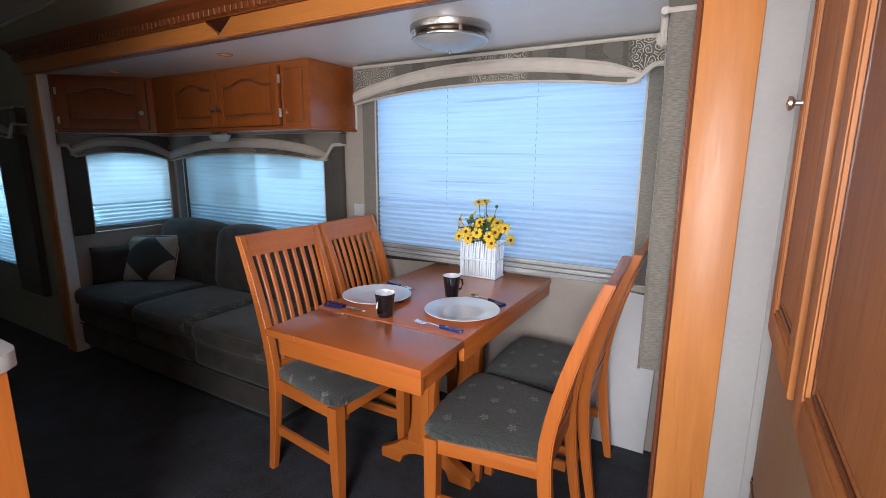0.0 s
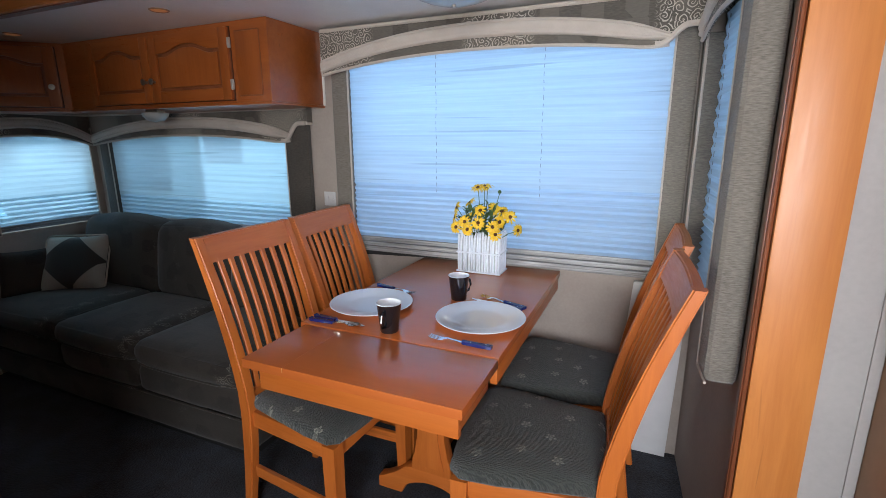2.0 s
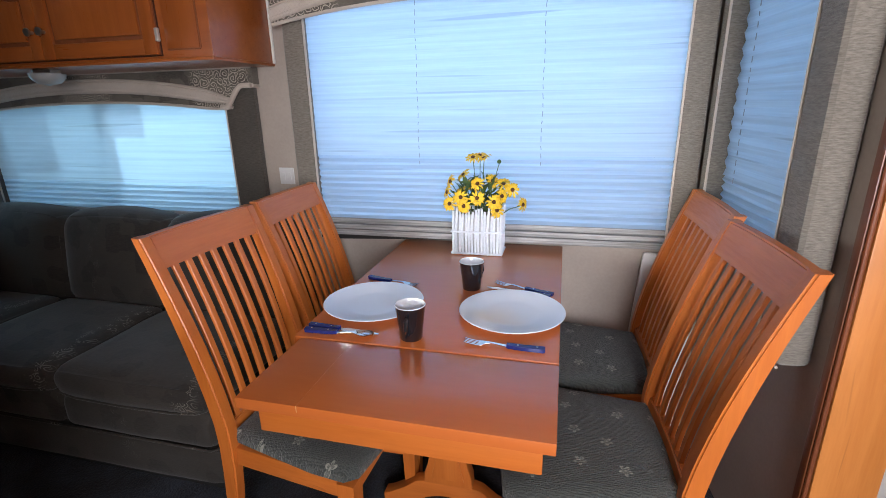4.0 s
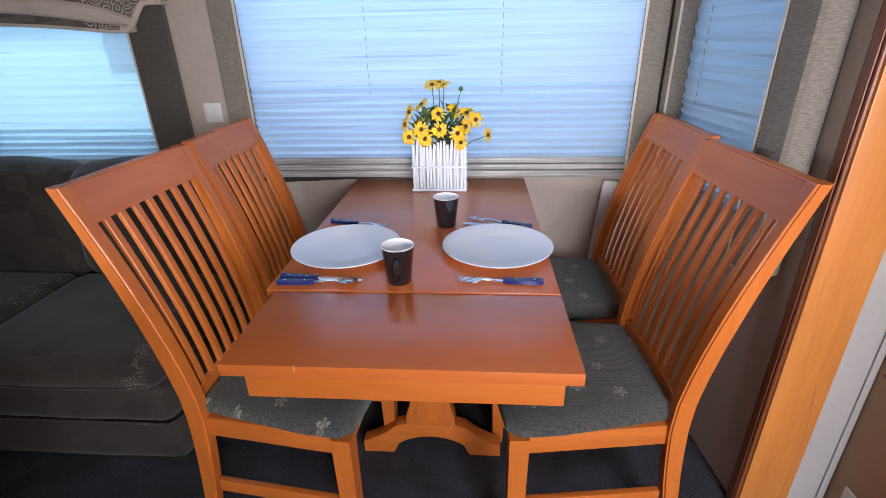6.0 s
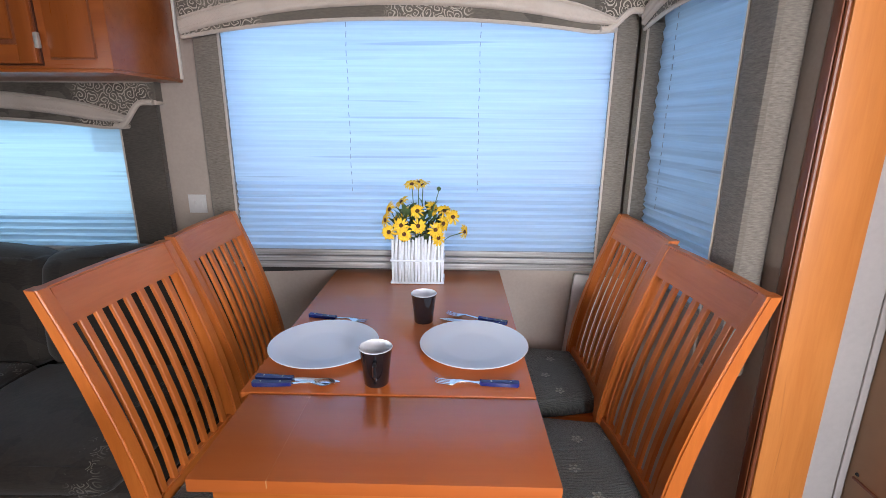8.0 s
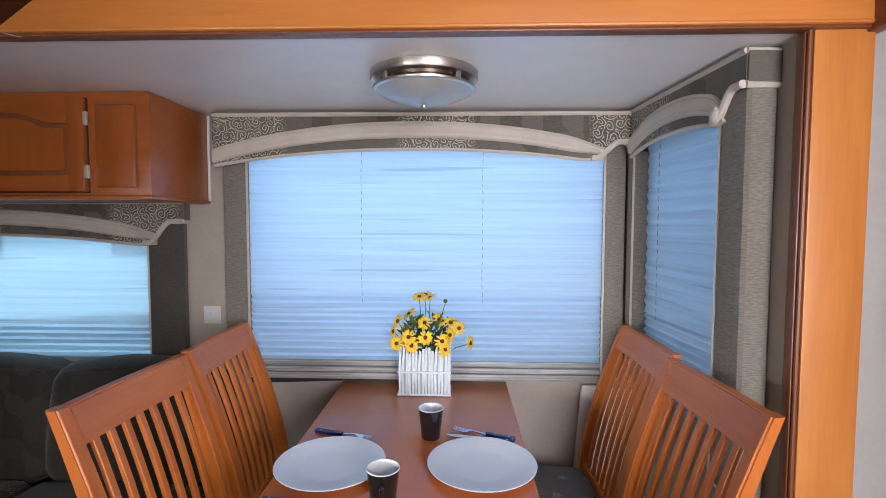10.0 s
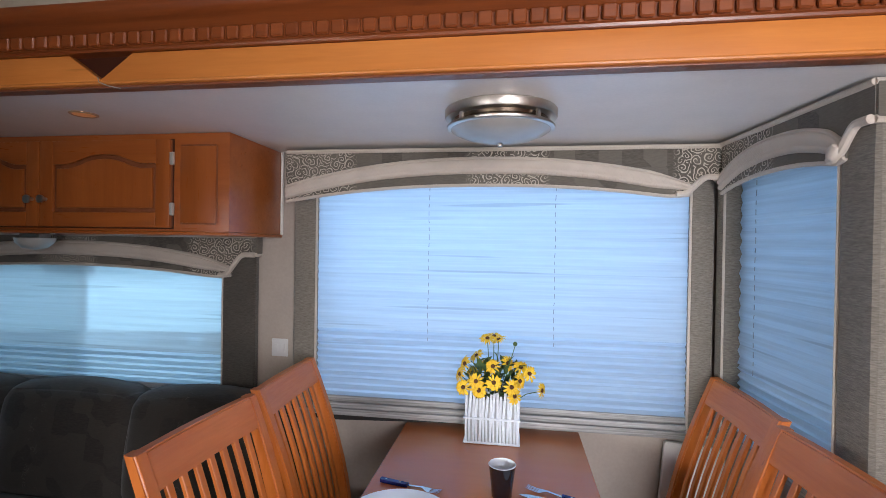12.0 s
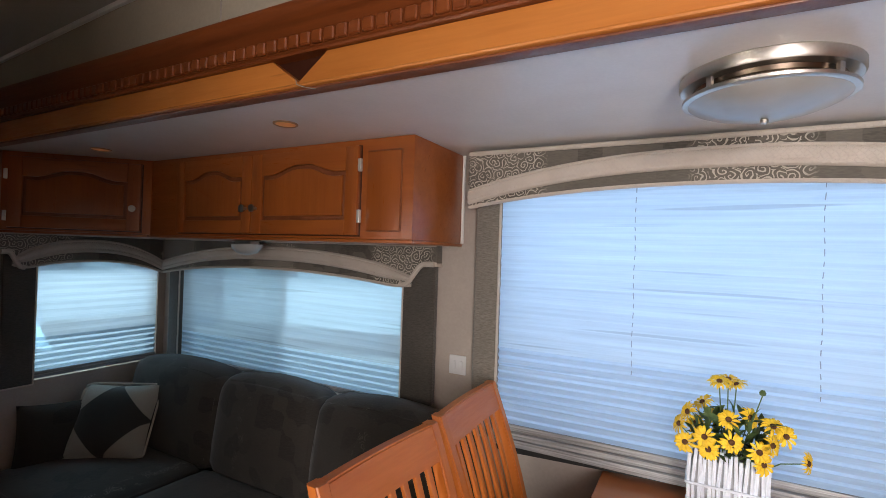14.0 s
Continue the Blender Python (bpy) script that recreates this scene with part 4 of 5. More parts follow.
def pillow_mesh(s, t):
    bm = bmesh.new()
    k = 14
    for sign in (-1, 1):
        g = {}
        for i in range(k + 1):
            for j in range(k + 1):
                u, w = 2 * i / k - 1, 2 * j / k - 1
                pin = 1 - 0.06 * (1 - u * u) * abs(w) - 0.0
                pin2 = 1 - 0.06 * (1 - w * w) * abs(u)
                g[i, j] = bm.verts.new((u * s * pin2, sign * t * (max(0, (1 - u ** 4) * (1 - w ** 4)) ** 0.55), w * s * pin))
        for i in range(k):
            for j in range(k):
                bm.faces.new((g[i, j], g[i + 1, j], g[i + 1, j + 1], g[i, j + 1]))
    bmesh.ops.remove_doubles(bm, verts=bm.verts, dist=1e-5)
    bmesh.ops.recalc_face_normals(bm, faces=bm.faces)
    return bm


pil = thing("throw_pillow", "cream throw pillow with a dark diamond, leaning on the sofa", "pillow", at=pose(-3.295, 1.985, 0.605, -30, 0, 33))
part("cover", pillow_mesh(0.175, 0.07), pillow_cloth(), pil)
rim = [(0.175 * math.copysign(1, math.cos(a)) * min(1, 1.35 * abs(math.cos(a))), 0, 0.175 * math.copysign(1, math.sin(a)) * min(1, 1.35 * abs(math.sin(a)))) for a in [2 * math.pi * i / 48 for i in range(49)]]
part("fringe", tube(rim, 0.0045, 6), cream_cloth, pil, "cream corded edge")
dp = thing("throw_pillow", "dark brown patterned throw pillow behind the cream one", "pillow", at=pose(-3.445, 1.815, 0.575, -18, 0, 62))
part("cover", pillow_mesh(0.135, 0.05), sofa_cloth, dp)


# ---- dinette ----
chair = thing("dining_chair", "orange cherry slat-back dining chair with a flowered grey seat", "chair", "chairs round the table", pose(-1.163, 1.580, 0, 0, 0, -3))


def rail_x(z):
    """How far back the chair's rear post stands at height z."""
    return -0.262 + 0.055 * math.sin(min(1, z / 0.5) * math.pi / 2) - (0.153 * ((z - 0.46) / 0.56) ** 1.45 if z > 0.46 else 0)


def post(y, flare):
    secs = []
    for i in range(15):
        z = 1.012 * i / 14
        x, yy = rail_x(z), y * (1 + flare * z)
        w, d = 0.0165 + 0.002 * math.sin(z * 3), 0.015 + 0.007 * math.sin(min(1, z / 1.012) * math.pi)
        secs.append([(x - d, yy - w, z), (x + d, yy - w, z), (x + d, yy + w, z), (x - d, yy + w, z)])
    bm = rings(secs)
    bmesh.ops.bevel(bm, geom=[e for e in bm.edges if abs((e.verts[0].co - e.verts[1].co).normalized().z) > 0.7], offset=0.0045, segments=3, affect="EDGES")
    return bm


for y in (-0.175, 0.175):
    part("back_leg", post(y, 0.09), wood_z, chair)


def bowed(z0, z1, half, thick, bow=0.018, lift=0.0):
    secs = []
    for i in range(11):
        u = 2 * i / 10 - 1
        b = bow * (1 - u * u)
        pts = []
        for z, s in ((z0, -1), (z1, -1), (z1 + lift * (1 - u * u), 1), (z0, 1)):
            zz = z if s < 0 else z
            pts.append((rail_x(zz) - b + s * thick / 2, u * half, zz + (lift * (1 - u * u) if z == z1 else 0)))
        secs.append(pts)
    bm = rings(secs)
    bmesh.ops.bevel(bm, geom=[e for e in bm.edges if abs((e.verts[0].co - e.verts[1].co).normalized().y) > 0.7], offset=0.004, segments=2, affect="EDGES")
    return bm


part("top_rail", bowed(0.929, 1.0115, 0.176, 0.027, 0.006, 0.001), wood_y, chair)
part("lower_rail", bowed(0.462, 0.500, 0.168, 0.020, 0.006), wood_y, chair)
for i in range(7):
    y = (i - 3) * 0.0445
    u = y / 0.17
    secs = []
    for k in range(8):
        z = 0.495 + (0.934 - 0.495) * k / 7
        x = rail_x(z) - 0.006 * (1 - u * u)
        yy = y * (1 + 0.07 * (z - 0.54))
        secs.append([(x + dx, yy + dy, z) for dx, dy in ((-0.006, -0.0075), (-0.004, -0.0095), (0.004, -0.0095), (0.006, -0.0075), (0.006, 0.0075), (0.004, 0.0095), (-0.004, 0.0095), (-0.006, 0.0075))])
    part("slat", rings(secs), wood_z, chair)
for y in (-0.200, 0.200):
    part("front_leg", rings([[(0.160 - s, y - s, z), (0.160 + s, y - s, z), (0.160 + s, y + s, z), (0.160 - s, y + s, z)] for s, z in ((0.016, 0), (0.021, 0.2), (0.023, 0.43))]), wood_z, chair)
    q = 1 if y > 0 else -1
    part("side_apron", prism([(-0.19, q * 0.162), (0.137, q * 0.187), (0.137, q * 0.209), (-0.19, q * 0.184)], "z", 0.375, 0.432, 0.003), wood_x, chair)
    part("side_stretcher", prism([(-0.205, q * 0.166), (0.140, q * 0.190), (0.140, q * 0.206), (-0.205, q * 0.182)], "z", 0.175, 0.215, 0.003), wood_x, chair)
part("front_apron", cuboid(0.150, 0.172, -0.178, 0.178, 0.375, 0.432, 0.003), wood_y, chair)
part("back_apron", cuboid(-0.212, -0.192, -0.160, 0.160, 0.375, 0.432, 0.003), wood_y, chair)


def seat_pad():
    k = 24
    secs = []
    out = [(-0.205, -0.172), (-0.10, -0.192), (0.06, -0.220), (0.155, -0.226), (0.186, -0.202), (0.199, -0.10), (0.203, 0.0), (0.199, 0.10), (0.186, 0.202), (0.155, 0.226), (0.06, 0.220), (-0.10, 0.192), (-0.205, 0.172), (-0.212, 0.0)]
    for s, z in ((0.96, 0.432), (1.0, 0.442), (1.005, 0.458), (0.985, 0.470), (0.94, 0.480), (0.84, 0.487), (0.6, 0.493), (0.3, 0.496), (0.05, 0.497)):
        secs.append([(x * s + 0.004, y * s, z) for x, y in out])
    return rings(secs)


part("seat_cushion", seat_pad(), seat_mat, chair, "grey-green cushion with pale flowers")
copy_thing(chair, pose(-1.168, 2.052, 0, 0, 0, 1.5))
copy_thing(chair, pose(-0.462, 1.604, 0, 0, 0, 183.5))
copy_thing(chair, pose(-0.450, 2.062, 0, 0, 0, 181))

table = thing("dining_table", "cherry trestle dining table with a pulled-out leaf", "table", at=pose(-0.852, 1.90, 0))
TW = 0.322
part("tabletop", cuboid(-TW, TW, -0.442, 0.455, 0.738, 0.761, 0.002), table_wood, table, "glossy red-brown veneered top")
part("leaf", cuboid(-0.300, TW, -0.702, -0.4485, 0.735, 0.7595, 0.0008), table_wood, table, "pulled-out leaf with a fine joint near its end")
part("joint_line", cuboid(-0.1653, -0.1648, -0.7015, -0.449, 0.757, 0.7598, 0), wood_y, table, "fine dark joint")
part("edge_chip", cuboid(-0.1654, -0.1641, -0.7026, -0.700, 0.746, 0.7598, 0), pale_wood, table, "fine pale split in the leaf's front edge")
part("leaf_seam_strip", cuboid(-0.300, TW - 0.001, -0.4483, -0.4422, 0.733, 0.752, 0), notch_wood, table)
part("leaf_apron", cuboid(-0.278, 0.300, -0.668, -0.648, 0.660, 0.7345, 0.003), wood_x, table)
for x in (-0.276, 0.275):
    part("leaf_side_apron", cuboid(x, x + 0.02, -0.647, -0.44, 0.665, 0.7345, 0.003), wood_y, table)
for x in (-0.318, 0.298):
    part("side_apron", cuboid(x, x + 0.02, -0.438, 0.445, 0.682, 0.7375, 0.003), wood_y, table)
part("back_apron", cuboid(-0.297, 0.297, 0.425, 0.445, 0.682, 0.7375, 0.003), wood_x, table)


def foot(y):
    k = 14
    top = [(-0.225, 0.045), (-0.20, 0.055), (-0.15, 0.085), (-0.11, 0.118), (-0.085, 0.125), (0.085, 0.125), (0.11, 0.118), (0.15, 0.085), (0.20, 0.055), (0.225, 0.045)]
    und = [(0.225, 0.0), (0.125, 0.0)] + [(0.125 - 0.25 * i / k, 0.012 + 0.062 * math.sin(math.pi * i / k) ** 0.55) for i in range(1, k)] + [(-0.125, 0.0), (-0.225, 0.0)]
    return prism(top + und, "y", y - 0.022, y + 0.022, 0.004)


def column(y, grow=0.0, deep=0.024):
    prof = [(0.122, 0.080), (0.16, 0.078), (0.20, 0.066), (0.27, 0.054), (0.36, 0.052), (0.46, 0.062), (0.53, 0.080), (0.58, 0.086), (0.62, 0.078), (0.655, 0.10), (0.682, 0.11)]
    pts = [(w + grow, z) for z, w in prof] + [(-w - grow, z) for z, w in prof[::-1]]
    return prism(pts, "y", y - deep, y + deep, 0.005)


for y in (-0.160, 0.26):
    part("trestle_foot", foot(y), wood_x, table)
    part("column", column(y), wood_z, table)
    panel = [(w - 0.024, z) for z, w in ((0.15, 0.078), (0.20, 0.066), (0.27, 0.054), (0.36, 0.052), (0.46, 0.062), (0.53, 0.080), (0.58, 0.084))]
    part("column_panel", prism(panel + [(-w, z) for w, z in panel[::-1]], "y", y - 0.030, y - 0.0245, 0.002), wood_z, table)
part("trestle_stretcher", cuboid(-0.018, 0.018, -0.137, 0.237, 0.155, 0.235, 0.004), wood_y, table)
part("top_bearer", cuboid(-0.06, 0.06, -0.43, 0.42, 0.684, 0.7375, 0.003), wood_y, table)


def plate(x, y):
    p = turned([(0, 0.0), (0.075, 0.0), (0.080, 0.004), (0.115, 0.011), (0.139, 0.017), (0.1405, 0.0185), (0.139, 0.020), (0.112, 0.0155), (0.085, 0.009), (0.07, 0.0075), (0, 0.007)], 48)
    o = solid("dinner_plate", p, ceramic_white, "white glazed dinner plate on the table", "plate")
    o.location, o["group"] = (x, y, 0.7612), "table setting"
    return o


plate(-1.044, 1.668), plate(-0.657, 1.680)


def mug(x, y, turn):
    m = thing("mug", "black glazed mug with a white inside", "mug", "table setting", pose(x, y, 0.7612, 0, 0, turn))
    part("body", turned([(0, 0), (0.026, 0), (0.028, 0.003), (0.030, 0.03), (0.0365, 0.082), (0.0375, 0.088)], 32), ceramic_black, m, "black outside")
    part("lining", turned([(0.0376, 0.0878), (0.0362, 0.0892), (0.0345, 0.084), (0.028, 0.03), (0.025, 0.008), (0, 0.006)], 32), ceramic_white, m, "white inside")
    part("handle", tube([(0.031, 0, 0.022), (0.046, 0, 0.026), (0.054, 0, 0.044), (0.050, 0, 0.064), (0.035, 0, 0.070)], 0.0045, 8), ceramic_black, m)


mug(-0.883, 1.508, 275), mug(-0.798, 1.853, 60)


def bar(points, widths, thick):
    """A flat bar along points with given half widths."""
    secs = []
    for (x, z), w in zip(points, widths):
        secs.append([(x, -w, z), (x, w, z), (x, w, z + thick), (x, -w, z + thick)])
    return rings(secs)


def cutlery(kind, x, y, turn):
    c = thing(kind, f"steel {kind} with a blue plastic handle on the table", kind, "table setting", pose(x, y, 0.7614, 0, 0, turn))
    part("handle", bar([(0, 0.001), (0.004, 0), (0.05, 0), (0.085, 0.001), (0.088, 0.002)], [0.006, 0.0085, 0.0075, 0.0065, 0.005], 0.009), blue_plastic, c, "blue plastic handle")
    for rx in (0.018, 0.062):
        part("rivet", turned([(0.0022, 0), (0.0022, 0.0006), (0, 0.001)], 8, (rx, 0, 0.0096)), steel, c)
    if kind == "knife":
        part("blade", bar([(0.086, 0.003), (0.105, 0.003), (0.17, 0.003), (0.195, 0.003)], [0.005, 0.009, 0.009, 0.002], 0.0015), steel, c)
        return
    part("neck", bar([(0.086, 0.003), (0.11, 0.006), (0.13, 0.008), (0.14, 0.006)], [0.005, 0.003, 0.0035, 0.007], 0.002), steel, c)
    if kind == "fork":
        part("fork_head", bar([(0.139, 0.006), (0.146, 0.004), (0.155, 0.003)], [0.007, 0.011, 0.0115], 0.002), steel, c)
        for i in range(4):
            t = part("tine", bar([(0.153, 0.003), (0.18, 0.006), (0.188, 0.009)], [0.0016, 0.0014, 0.0008], 0.0016), steel, c)
            t.location.y = (i - 1.5) * 0.0064
    else:
        secs = []
        for i in range(9):
            u = i / 8
            w = 0.017 * math.sin(math.pi * (0.06 + 0.9 * u)) ** 0.7
            secs.append([(0.136 + 0.048 * u, w * s, 0.002 + 0.007 * s * s + 0.002 * abs(2 * u - 1)) for s in (-1, -0.5, 0, 0.5, 1)])
        part("bowl", rings(secs, False, False), steel, c)


cutlery("knife", -1.160, 1.513, -4)
cutlery("spoon", -1.158, 1.486, 1)
cutlery("fork", -0.562, 1.503, 179)
cutlery("knife", -0.560, 1.822, 168)
cutlery("fork", -0.553, 1.838, 160)
cutlery("fork", -1.145, 1.875, -14)

vase = thing("stick_planter", "square planter of white painted sticks on the table", "planter", at=pose(-0.842, 2.232, 0.7612))
part("liner", cuboid(-0.083, 0.083, -0.038, 0.038, 0.002, 0.150, 0.003), liner_mat, vase)
sm = [mesh_of("stick", tube([(0, 0, 0), (random.uniform(-0.003, 0.003), random.uniform(-0.001, 0.001), 0.09), (random.uniform(-0.006, 0.006), 0, h)], 0.0048, 6), twig_white) for h in (0.165, 0.172, 0.178, 0.182, 0.176)]
for i in range(16):
    for y in (-0.044, 0.044):
        s = new("stick", sm[(i * 3 + (y > 0)) % 5])
        s.parent, s.location = vase, (-0.0885 + i * 0.0118, y, 0)
for i in range(8):
    for x in (-0.0885, 0.0885):
        s = new("stick", sm[(i * 2 + (x > 0)) % 5])
        s.parent, s.location = vase, (x, -0.0345 + i * 0.0098, 0)
for z in (0.005, 0.088):
    part("binding", tube([(-0.095, -0.051, z), (0.095, -0.051, z), (0.095, 0.051, z), (-0.095, 0.051, z), (-0.095, -0.051, z)], 0.0038, 6), twig_white, vase)

daisies = thing("daisy_bunch", "bunch of yellow artificial daisies with dark centres in the planter", "flowers", at=pose(-0.842, 2.232, 0.91))


def petal_mesh(droop):
    bm = bmesh.new()
    pts = []
    for u, ww, z in ((0.2, 0.35, 0.0), (0.6, 1.0, 0.004), (0.88, 0.75, 0.002), (1.0, 0.1, -droop)):
        for s in (-1, 0, 1):
            pts.append(bm.verts.new((u * 0.0295, s * ww * 0.0041, z - 0.0012 * (s == 0))))
    for k in range(3):
        for j in range(2):
            i = 3 * k + j
            bm.faces.new((pts[i], pts[i + 1], pts[i + 4], pts[i + 3]))
    return mesh_of("petal", bm, petal_mat)


petals = [petal_mesh(d) for d in (0.001, 0.004, 0.007)]
calyx_me = mesh_of("bloom", turned([(0, -0.006), (0.005, -0.004), (0.0075, 0.0), (0.006, 0.0015), (0, 0.002)], 10), leaf_mat)
disc_me = mesh_of("flower_disc", turned([(0.0072, 0), (0.0076, 0.003), (0.005, 0.006), (0, 0.007)], 12), disc_mat)
leaf_bm = bmesh.new()
lv = [leaf_bm.verts.new(p) for p in ((0, 0, 0), (0.012, -0.008, 0.003), (0.012, 0.008, 0.003), (0.03, -0.009, 0.004), (0.03, 0.009, 0.004), (0.052, 0, -0.006), (0.012, 0, 0.0), (0.03, 0, 0.0))]
for f in ((0, 1, 6), (0, 6, 2), (1, 3, 7, 6), (6, 7, 4, 2), (3, 5, 7), (7, 5, 4)):
    leaf_bm.faces.new([lv[i] for i in f])
leaf_me = mesh_of("leaf", leaf_bm, leaf_mat)
rnd = random.Random(5)
SPOTS = [(-0.115, -0.02, 0.070), (-0.095, -0.05, 0.118), (-0.10, -0.05, 0.030), (-0.055, -0.065, 0.060), (-0.045, -0.06, 0.025),
         (0.005, -0.07, 0.060), (0.065, -0.065, 0.045), (0.092, -0.06, 0.068), (0.095, -0.04, 0.112), (0.165, -0.05, 0.035), (0.125, -0.02, 0.085),
         (0.075, -0.06, 0.012), (0.0, -0.03, 0.108), (-0.022, 0.0, 0.205), (0.018, 0.0, 0.202), (0.0, 0.02, 0.210), (-0.06, 0.01, 0.135),
         (0.05, 0.0, 0.115), (-0.03, 0.03, 0.09), (-0.075, 0.04, 0.06)]
for i, (x, y, z) in enumerate(SPOTS):
    z = 0.016 + 0.93 * z
    b = new("bloom", calyx_me)
    b.parent = daisies
    d = Vector((x * 2.0 + rnd.uniform(-0.17, 0.17), -0.13 + y + rnd.uniform(-0.08, 0.10), 0.05 + 1.6 * max(0, z - 0.07)))
    b.matrix_basis = Matrix.Translation((x, y, z)) @ d.to_track_quat("Z", "Y").to_matrix().to_4x4() @ pose(0, 0, 0, 0, 0, i * 37)
    for k in range(18):
        row, q = divmod(k, 11)
        leafy = new("petal", petals[rnd.randrange(3)])
        leafy.parent = b
        size = (0.9 if row else 1.0) * rnd.uniform(0.9, 1.08)
        leafy.matrix_basis = Matrix.Rotation(2 * math.pi * (q + 0.5 * row) / (10.5) + rnd.uniform(-0.08, 0.08), 4, "Z") @ Matrix.Translation((0, 0, 0.0018 * row)) @ Matrix.Diagonal((size, size, 1, 1))
    o = new("flower_disc", disc_me)
    o.parent = b
    tagged(o, "dark brown centre")
    part("stem", tube([(x * 0.35, y * 0.25, -0.02), (x * 0.7, y * 0.6 + 0.01, z * 0.5), (x, y + 0.004, z - 0.003)], 0.0016, 5), leaf_mat, daisies)
part("bud", turned([(0, 0), (0.007, 0.004), (0.008, 0.010), (0.004, 0.016), (0, 0.017)], 10, (0.075, -0.01, 0.185)), leaf_mat, daisies, "green bud")
part("stem", tube([(0.02, 0, -0.02), (0.05, -0.01, 0.10), (0.075, -0.01, 0.187)], 0.0015, 5), leaf_mat, daisies)
for i in range(120):
    o = new("leaf", leaf_me)
    o.parent = daisies
    a = rnd.uniform(0, 360)
    o.matrix_basis = pose(rnd.uniform(-0.075, 0.085), rnd.uniform(-0.045, 0.04), rnd.uniform(-0.005, 0.115), rnd.uniform(-40, 40), rnd.uniform(-70, 10), a)


# ---- lights, switch and small fixtures of the slide-out ----
lamp = thing("ceiling_light", "round nickel ceiling light with a frosted glass bowl, off", "light", at=pose(-0.818, 1.855, ZC))
part("canopy", turned([(0, -0.001), (0.149, -0.001), (0.152, -0.004), (0.152, -0.020), (0.149, -0.025), (0.126, -0.026), (0, -0.026)], 56), chrome, lamp, "nickel canopy")
part("recess", turned([(0.127, -0.0262), (0.124, -0.034), (0.127, -0.043)], 56), shaded_nickel, lamp, "neck with its recess shade put into the metal's colour")
part("band", turned([(0.126, -0.043), (0.141, -0.0425), (0.146, -0.046), (0.145, -0.051), (0.139, -0.054), (0.130, -0.053)], 56), chrome, lamp)
part("bowl", turned([(0.136, -0.053), (0.124, -0.061), (0.100, -0.071), (0.070, -0.080), (0.035, -0.087), (0, -0.089)], 56), frosted, lamp, "frosted glass bowl")
part("finial", turned([(0.004, -0.088), (0.008, -0.091), (0.006, -0.097), (0, -0.099)], 12), chrome, lamp, "small nickel finial")
for i in range(4):
    a = 2 * math.pi * (i + 0.5) / 4
    o = part("clip", cuboid(-0.003, 0.004, -0.006, 0.006, -0.044, -0.025, 0.001), chrome, lamp)
    o.matrix_basis = pose(0.136 * math.cos(a), 0.136 * math.sin(a), 0, 0, 0, math.degrees(a))

for x, y in ((-2.027, 1.769), (-3.06, 1.775)):
    pk = thing("puck_light", "small copper recessed puck light in the ceiling", "light", "ceiling puck lights", pose(x, y, ZC))
    part("trim_ring", turned([(0.037, -0.0005), (0.037, -0.003), (0.033, -0.005), (0.029, -0.003)], 28), copper, pk)
    part("lens", turned([(0.030, -0.003), (0.02, -0.004), (0, -0.0045)], 24), puck_glow, pk, "warm glowing lens")

sw = thing("wall_switch", "ivory double switch plate on the papered wall", "switch", at=pose(-1.716, YB, 1.016))
part("plate", cuboid(-0.035, 0.035, -0.006, -0.0005, -0.036, 0.036, 0.003), plate_plastic, sw)
for x in (-0.014, 0.014):
    part("rocker", cuboid(x - 0.008, x + 0.008, -0.009, -0.0055, -0.016, 0.016, 0.002), plate_plastic, sw)

# ---- the main room: pantry cabinet, counter ----
pantry = thing("pantry_cabinet", "tall cherry cabinet with a raised-panel door over a tan panel", "cabinet", at=pose(0.276, 1.568, 0))
part("lower_body", cuboid(0.002, 0.55, -1.30, 0.008, 0.0, 0.93, 0.003), panel_brown, pantry, "flat tan lower panel")
part("upper_body", cuboid(0.0, 0.55, -1.30, 0.008, 0.9305, 2.28, 0.003), pantry_z, pantry)
part("panel_seam", cuboid(-0.003, 0.003, -1.30, -0.012, 0.493, 0.499, 0.001), brown_wood, pantry)
part("screw", turned([(0.005, 0), (0.004, 0.003), (0, 0.004)], 10, (0, 0, 0)), black_gap, pantry).matrix_basis = pose(0.0015, -0.02, 0.51, 0, -90, 0)


def pantry_door(y0, y1):
    """A tall framed door on the cabinet's face, between y0 and y1."""
    d = part("door", cuboid(-0.012, -0.0005, y0, y1, 0.955, 2.22, 0.003), pantry_z, pantry)
    for a, b in ((y0, y0 + 0.055), (y1 - 0.055, y1)):
        part("stile", cuboid(-0.026, -0.0125, a, b, 0.955, 2.22, 0.005), pantry_z, d)
    part("bottom_rail", cuboid(-0.026, -0.0125, y0 + 0.0555, y1 - 0.0555, 0.955, 1.01, 0.005), pantry_y, d)
    for k, (o, dpt) in enumerate(((0.058, 0.024), (0.068, 0.019), (0.078, 0.016))):
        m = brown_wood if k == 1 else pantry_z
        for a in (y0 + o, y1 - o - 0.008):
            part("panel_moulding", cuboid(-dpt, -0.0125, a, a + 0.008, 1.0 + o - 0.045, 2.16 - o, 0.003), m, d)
        part("panel_moulding", cuboid(-dpt, -0.0125, y0 + o + 0.0085, y1 - o - 0.0085, 1.0 + o - 0.045, 1.008 + o - 0.045, 0.003), m, d)
    part("raised_panel", cuboid(-0.020, -0.0125, y0 + 0.092, y1 - 0.092, 1.05, 2.06, 0.005), pantry_z, d)
    return d


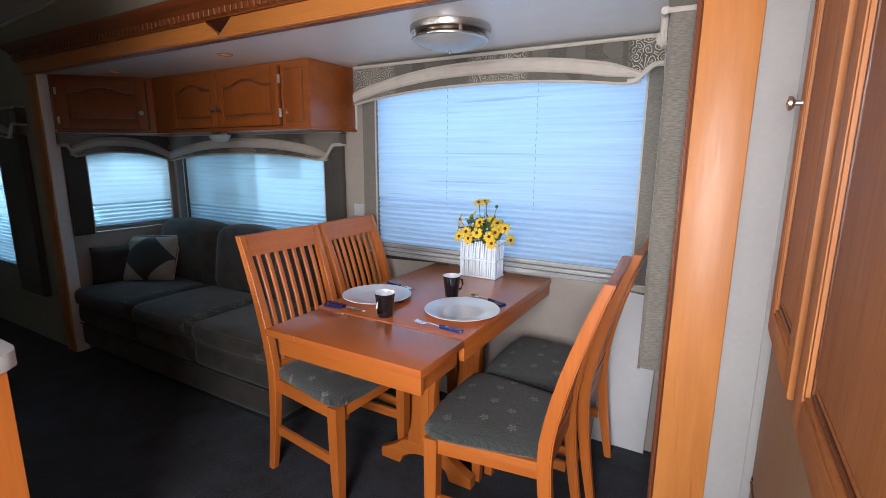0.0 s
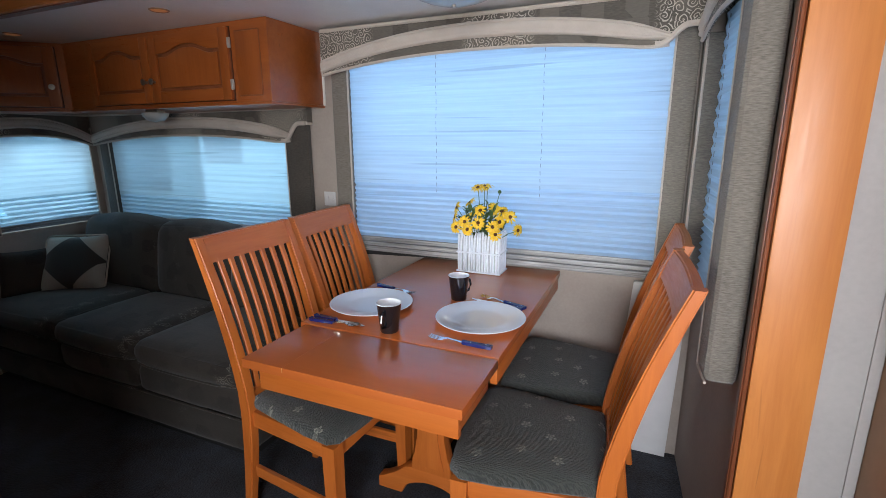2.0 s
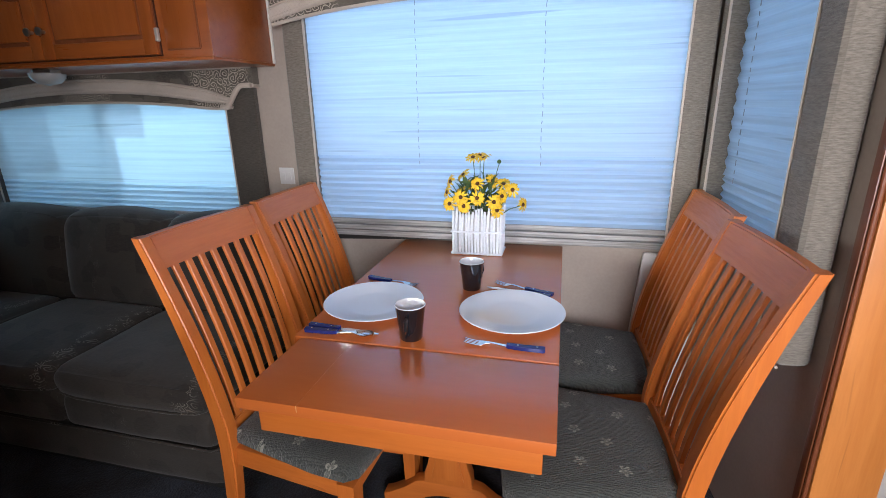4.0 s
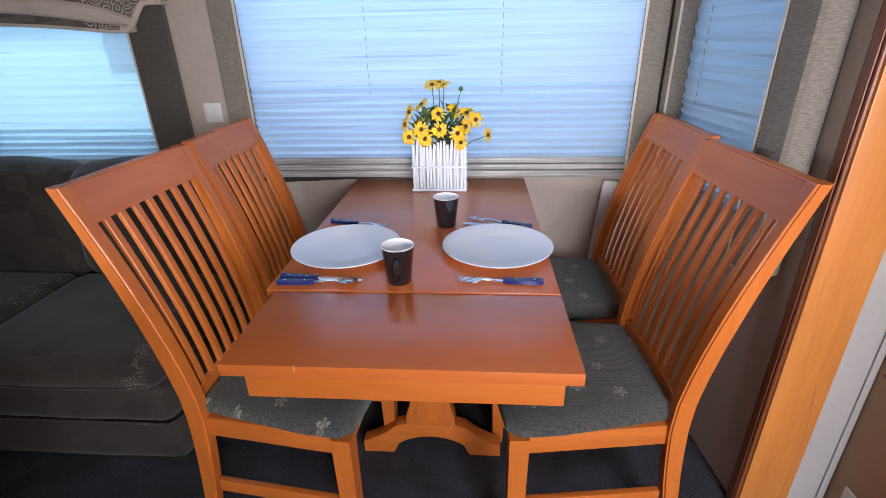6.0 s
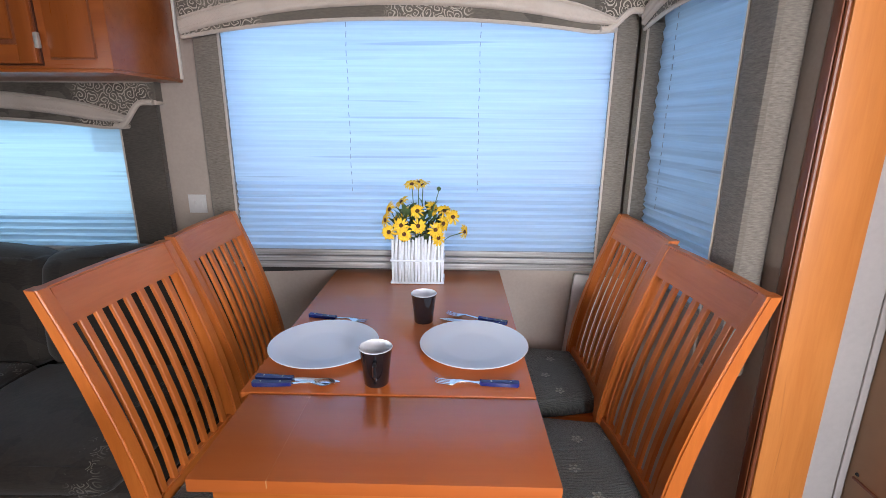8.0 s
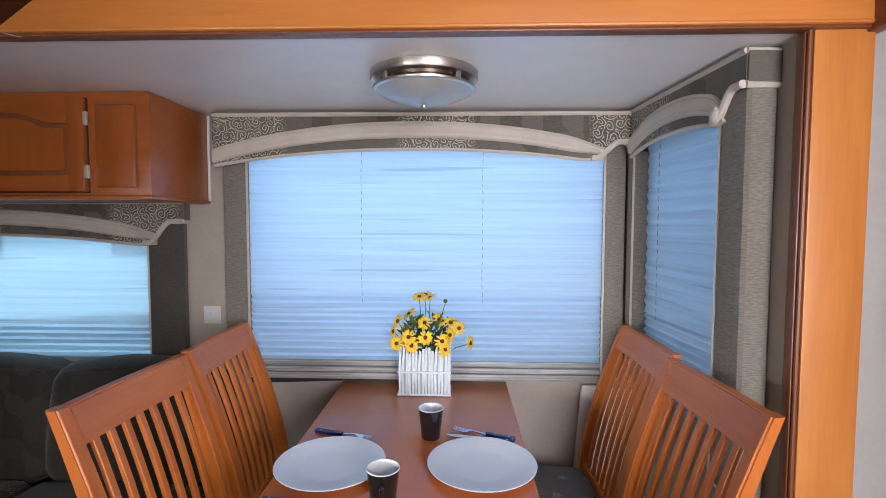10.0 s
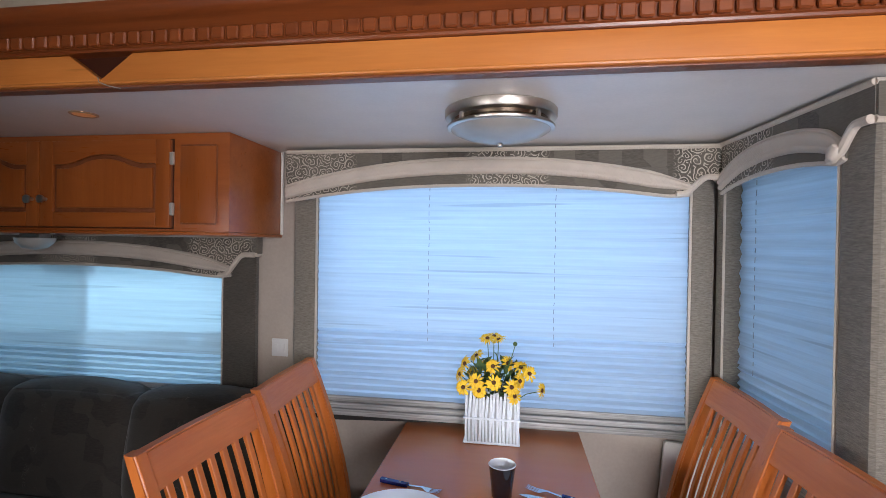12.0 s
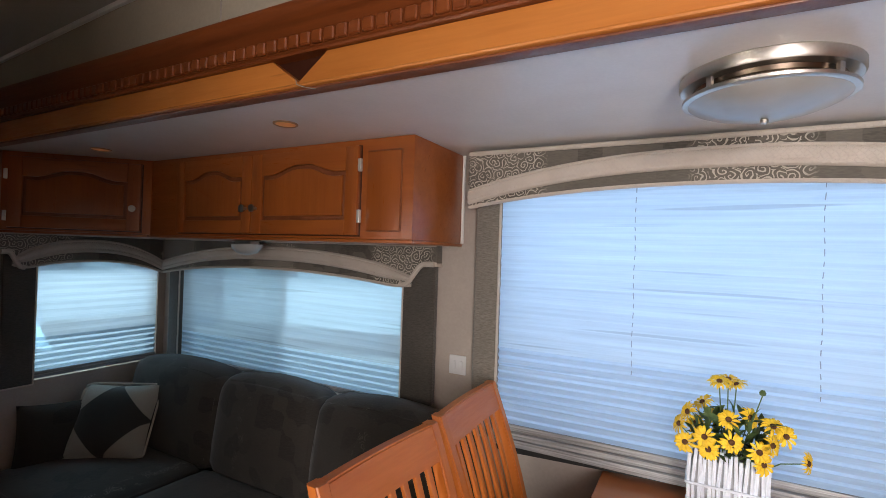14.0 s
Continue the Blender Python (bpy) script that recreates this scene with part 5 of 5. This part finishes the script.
pd = pantry_door(-0.500, -0.130)
part("gap_strip", cuboid(-0.010, -0.0005, -0.556, -0.503, 0.955, 2.22, 0.001), plate_plastic, pantry, "pale strip between the doors")
pantry_door(-1.25, -0.560)
pk = knob(pd, 0, 0)
pk.matrix_basis = pose(-0.026, -0.165, 1.445, 0, -90, 0)
outlet = thing("wall_outlet", "white outlet plate low on the cabinet panel", "outlet", at=pose(0.2775, 1.49, 0.10))
part("plate", cuboid(-0.006, -0.0005, -0.035, 0.035, -0.055, 0.055, 0.003), plate_plastic, outlet)

counter = thing("kitchen_counter", "kitchen peninsula with a white laminate top on cherry panels", "counter", at=pose(-1.525, -0.15, 0))
# The left run is unseen, lengthened to keep lamp light off the sofa.
oc = [(-1.05, -0.76), (0.345, -0.76), (0.345, 0.66), (0.335, 0.695), (0.310, 0.722), (0.275, 0.732), (-1.05, 0.732)]
part("countertop", prism(oc, "z", 0.862, 0.902, 0.006), laminate, counter, "white laminate top with rounded corner")
part("body", cuboid(-1.03, 0.315, -0.75, 0.690, 0.0, 0.8615, 0.003), wood_z, counter)
part("corner_post", cuboid(0.255, 0.322, 0.63, 0.70, 0.0, 0.8615, 0.005), wood_z, counter)
part("side_panel", cuboid(0.316, 0.322, -0.68, 0.60, 0.1, 0.80, 0.004), brown_wood, counter)

# Unseen cabinet added to stop the low fill lamp from reaching the cornice.
over = thing("kitchen_cabinet", "unseen overhead cabinet added to block lamp light from the cornice", "cabinet", at=pose(-1.90, -0.92, 1.215))
part("body", cuboid(-0.70, 0.72, 0.0, 0.50, 0.0, 0.80, 0.003), dim_cab_x, over)
for x in (-0.68, -0.21, 0.26):
    d = cathedral_door(over, 0.44, 0.76, dim_cab_z, dim_cab_x)
    d.matrix_basis = pose(x + 0.44, 0.501, 0.02, 0, 0, 180)

# ---- outside ----
solid("ground", cuboid(-400, 400, -400, 400, -1.0, -0.95, 0), gravel, "pale gravel yard", "ground", "structure", False)


def trailer(x, y, length, turn, body, label):
    t = thing("travel_trailer", label, "trailer", "parked trailers", pose(x, y, -0.95, 0, 0, turn))
    part("body", cuboid(-length / 2, length / 2, -1.2, 1.2, 0.5, 3.1, 0.15, 3), body, t)
    part("skirt", cuboid(-length / 2 + 0.3, length / 2 - 0.3, -1.1, 1.1, 0.25, 0.5, 0.02), rv_grey, t)
    for s in (-1.205, 1.205):
        for k in (-0.3, 0.05, 0.32):
            part("window", cuboid(k * length - 0.5, k * length + 0.5, s - 0.01, s + 0.01, 1.7, 2.4, 0.005), rv_grey, t)
    for k in (-0.5, 0.5):
        for s in (-1.05, 1.05):
            o = part("wheel", turned([(0, -0.1), (0.33, -0.1), (0.35, -0.06), (0.35, 0.06), (0.33, 0.1), (0, 0.1)], 24), black_gap, t)
            o.matrix_basis = pose(k, s, 0.35, 90, 0, 0)


trailer(-7.5, 10.5, 8, 12, rv_white, "white travel trailer parked in the yard")
trailer(2.0, 12.0, 8, -6, rv_white, "white travel trailer parked in the yard")
trailer(-15.0, 6.0, 7, 80, rv_white, "white travel trailer parked end-on in the yard")
trailer(-20.0, 16.0, 9, 30, rv_grey, "grey travel trailer far across the yard")
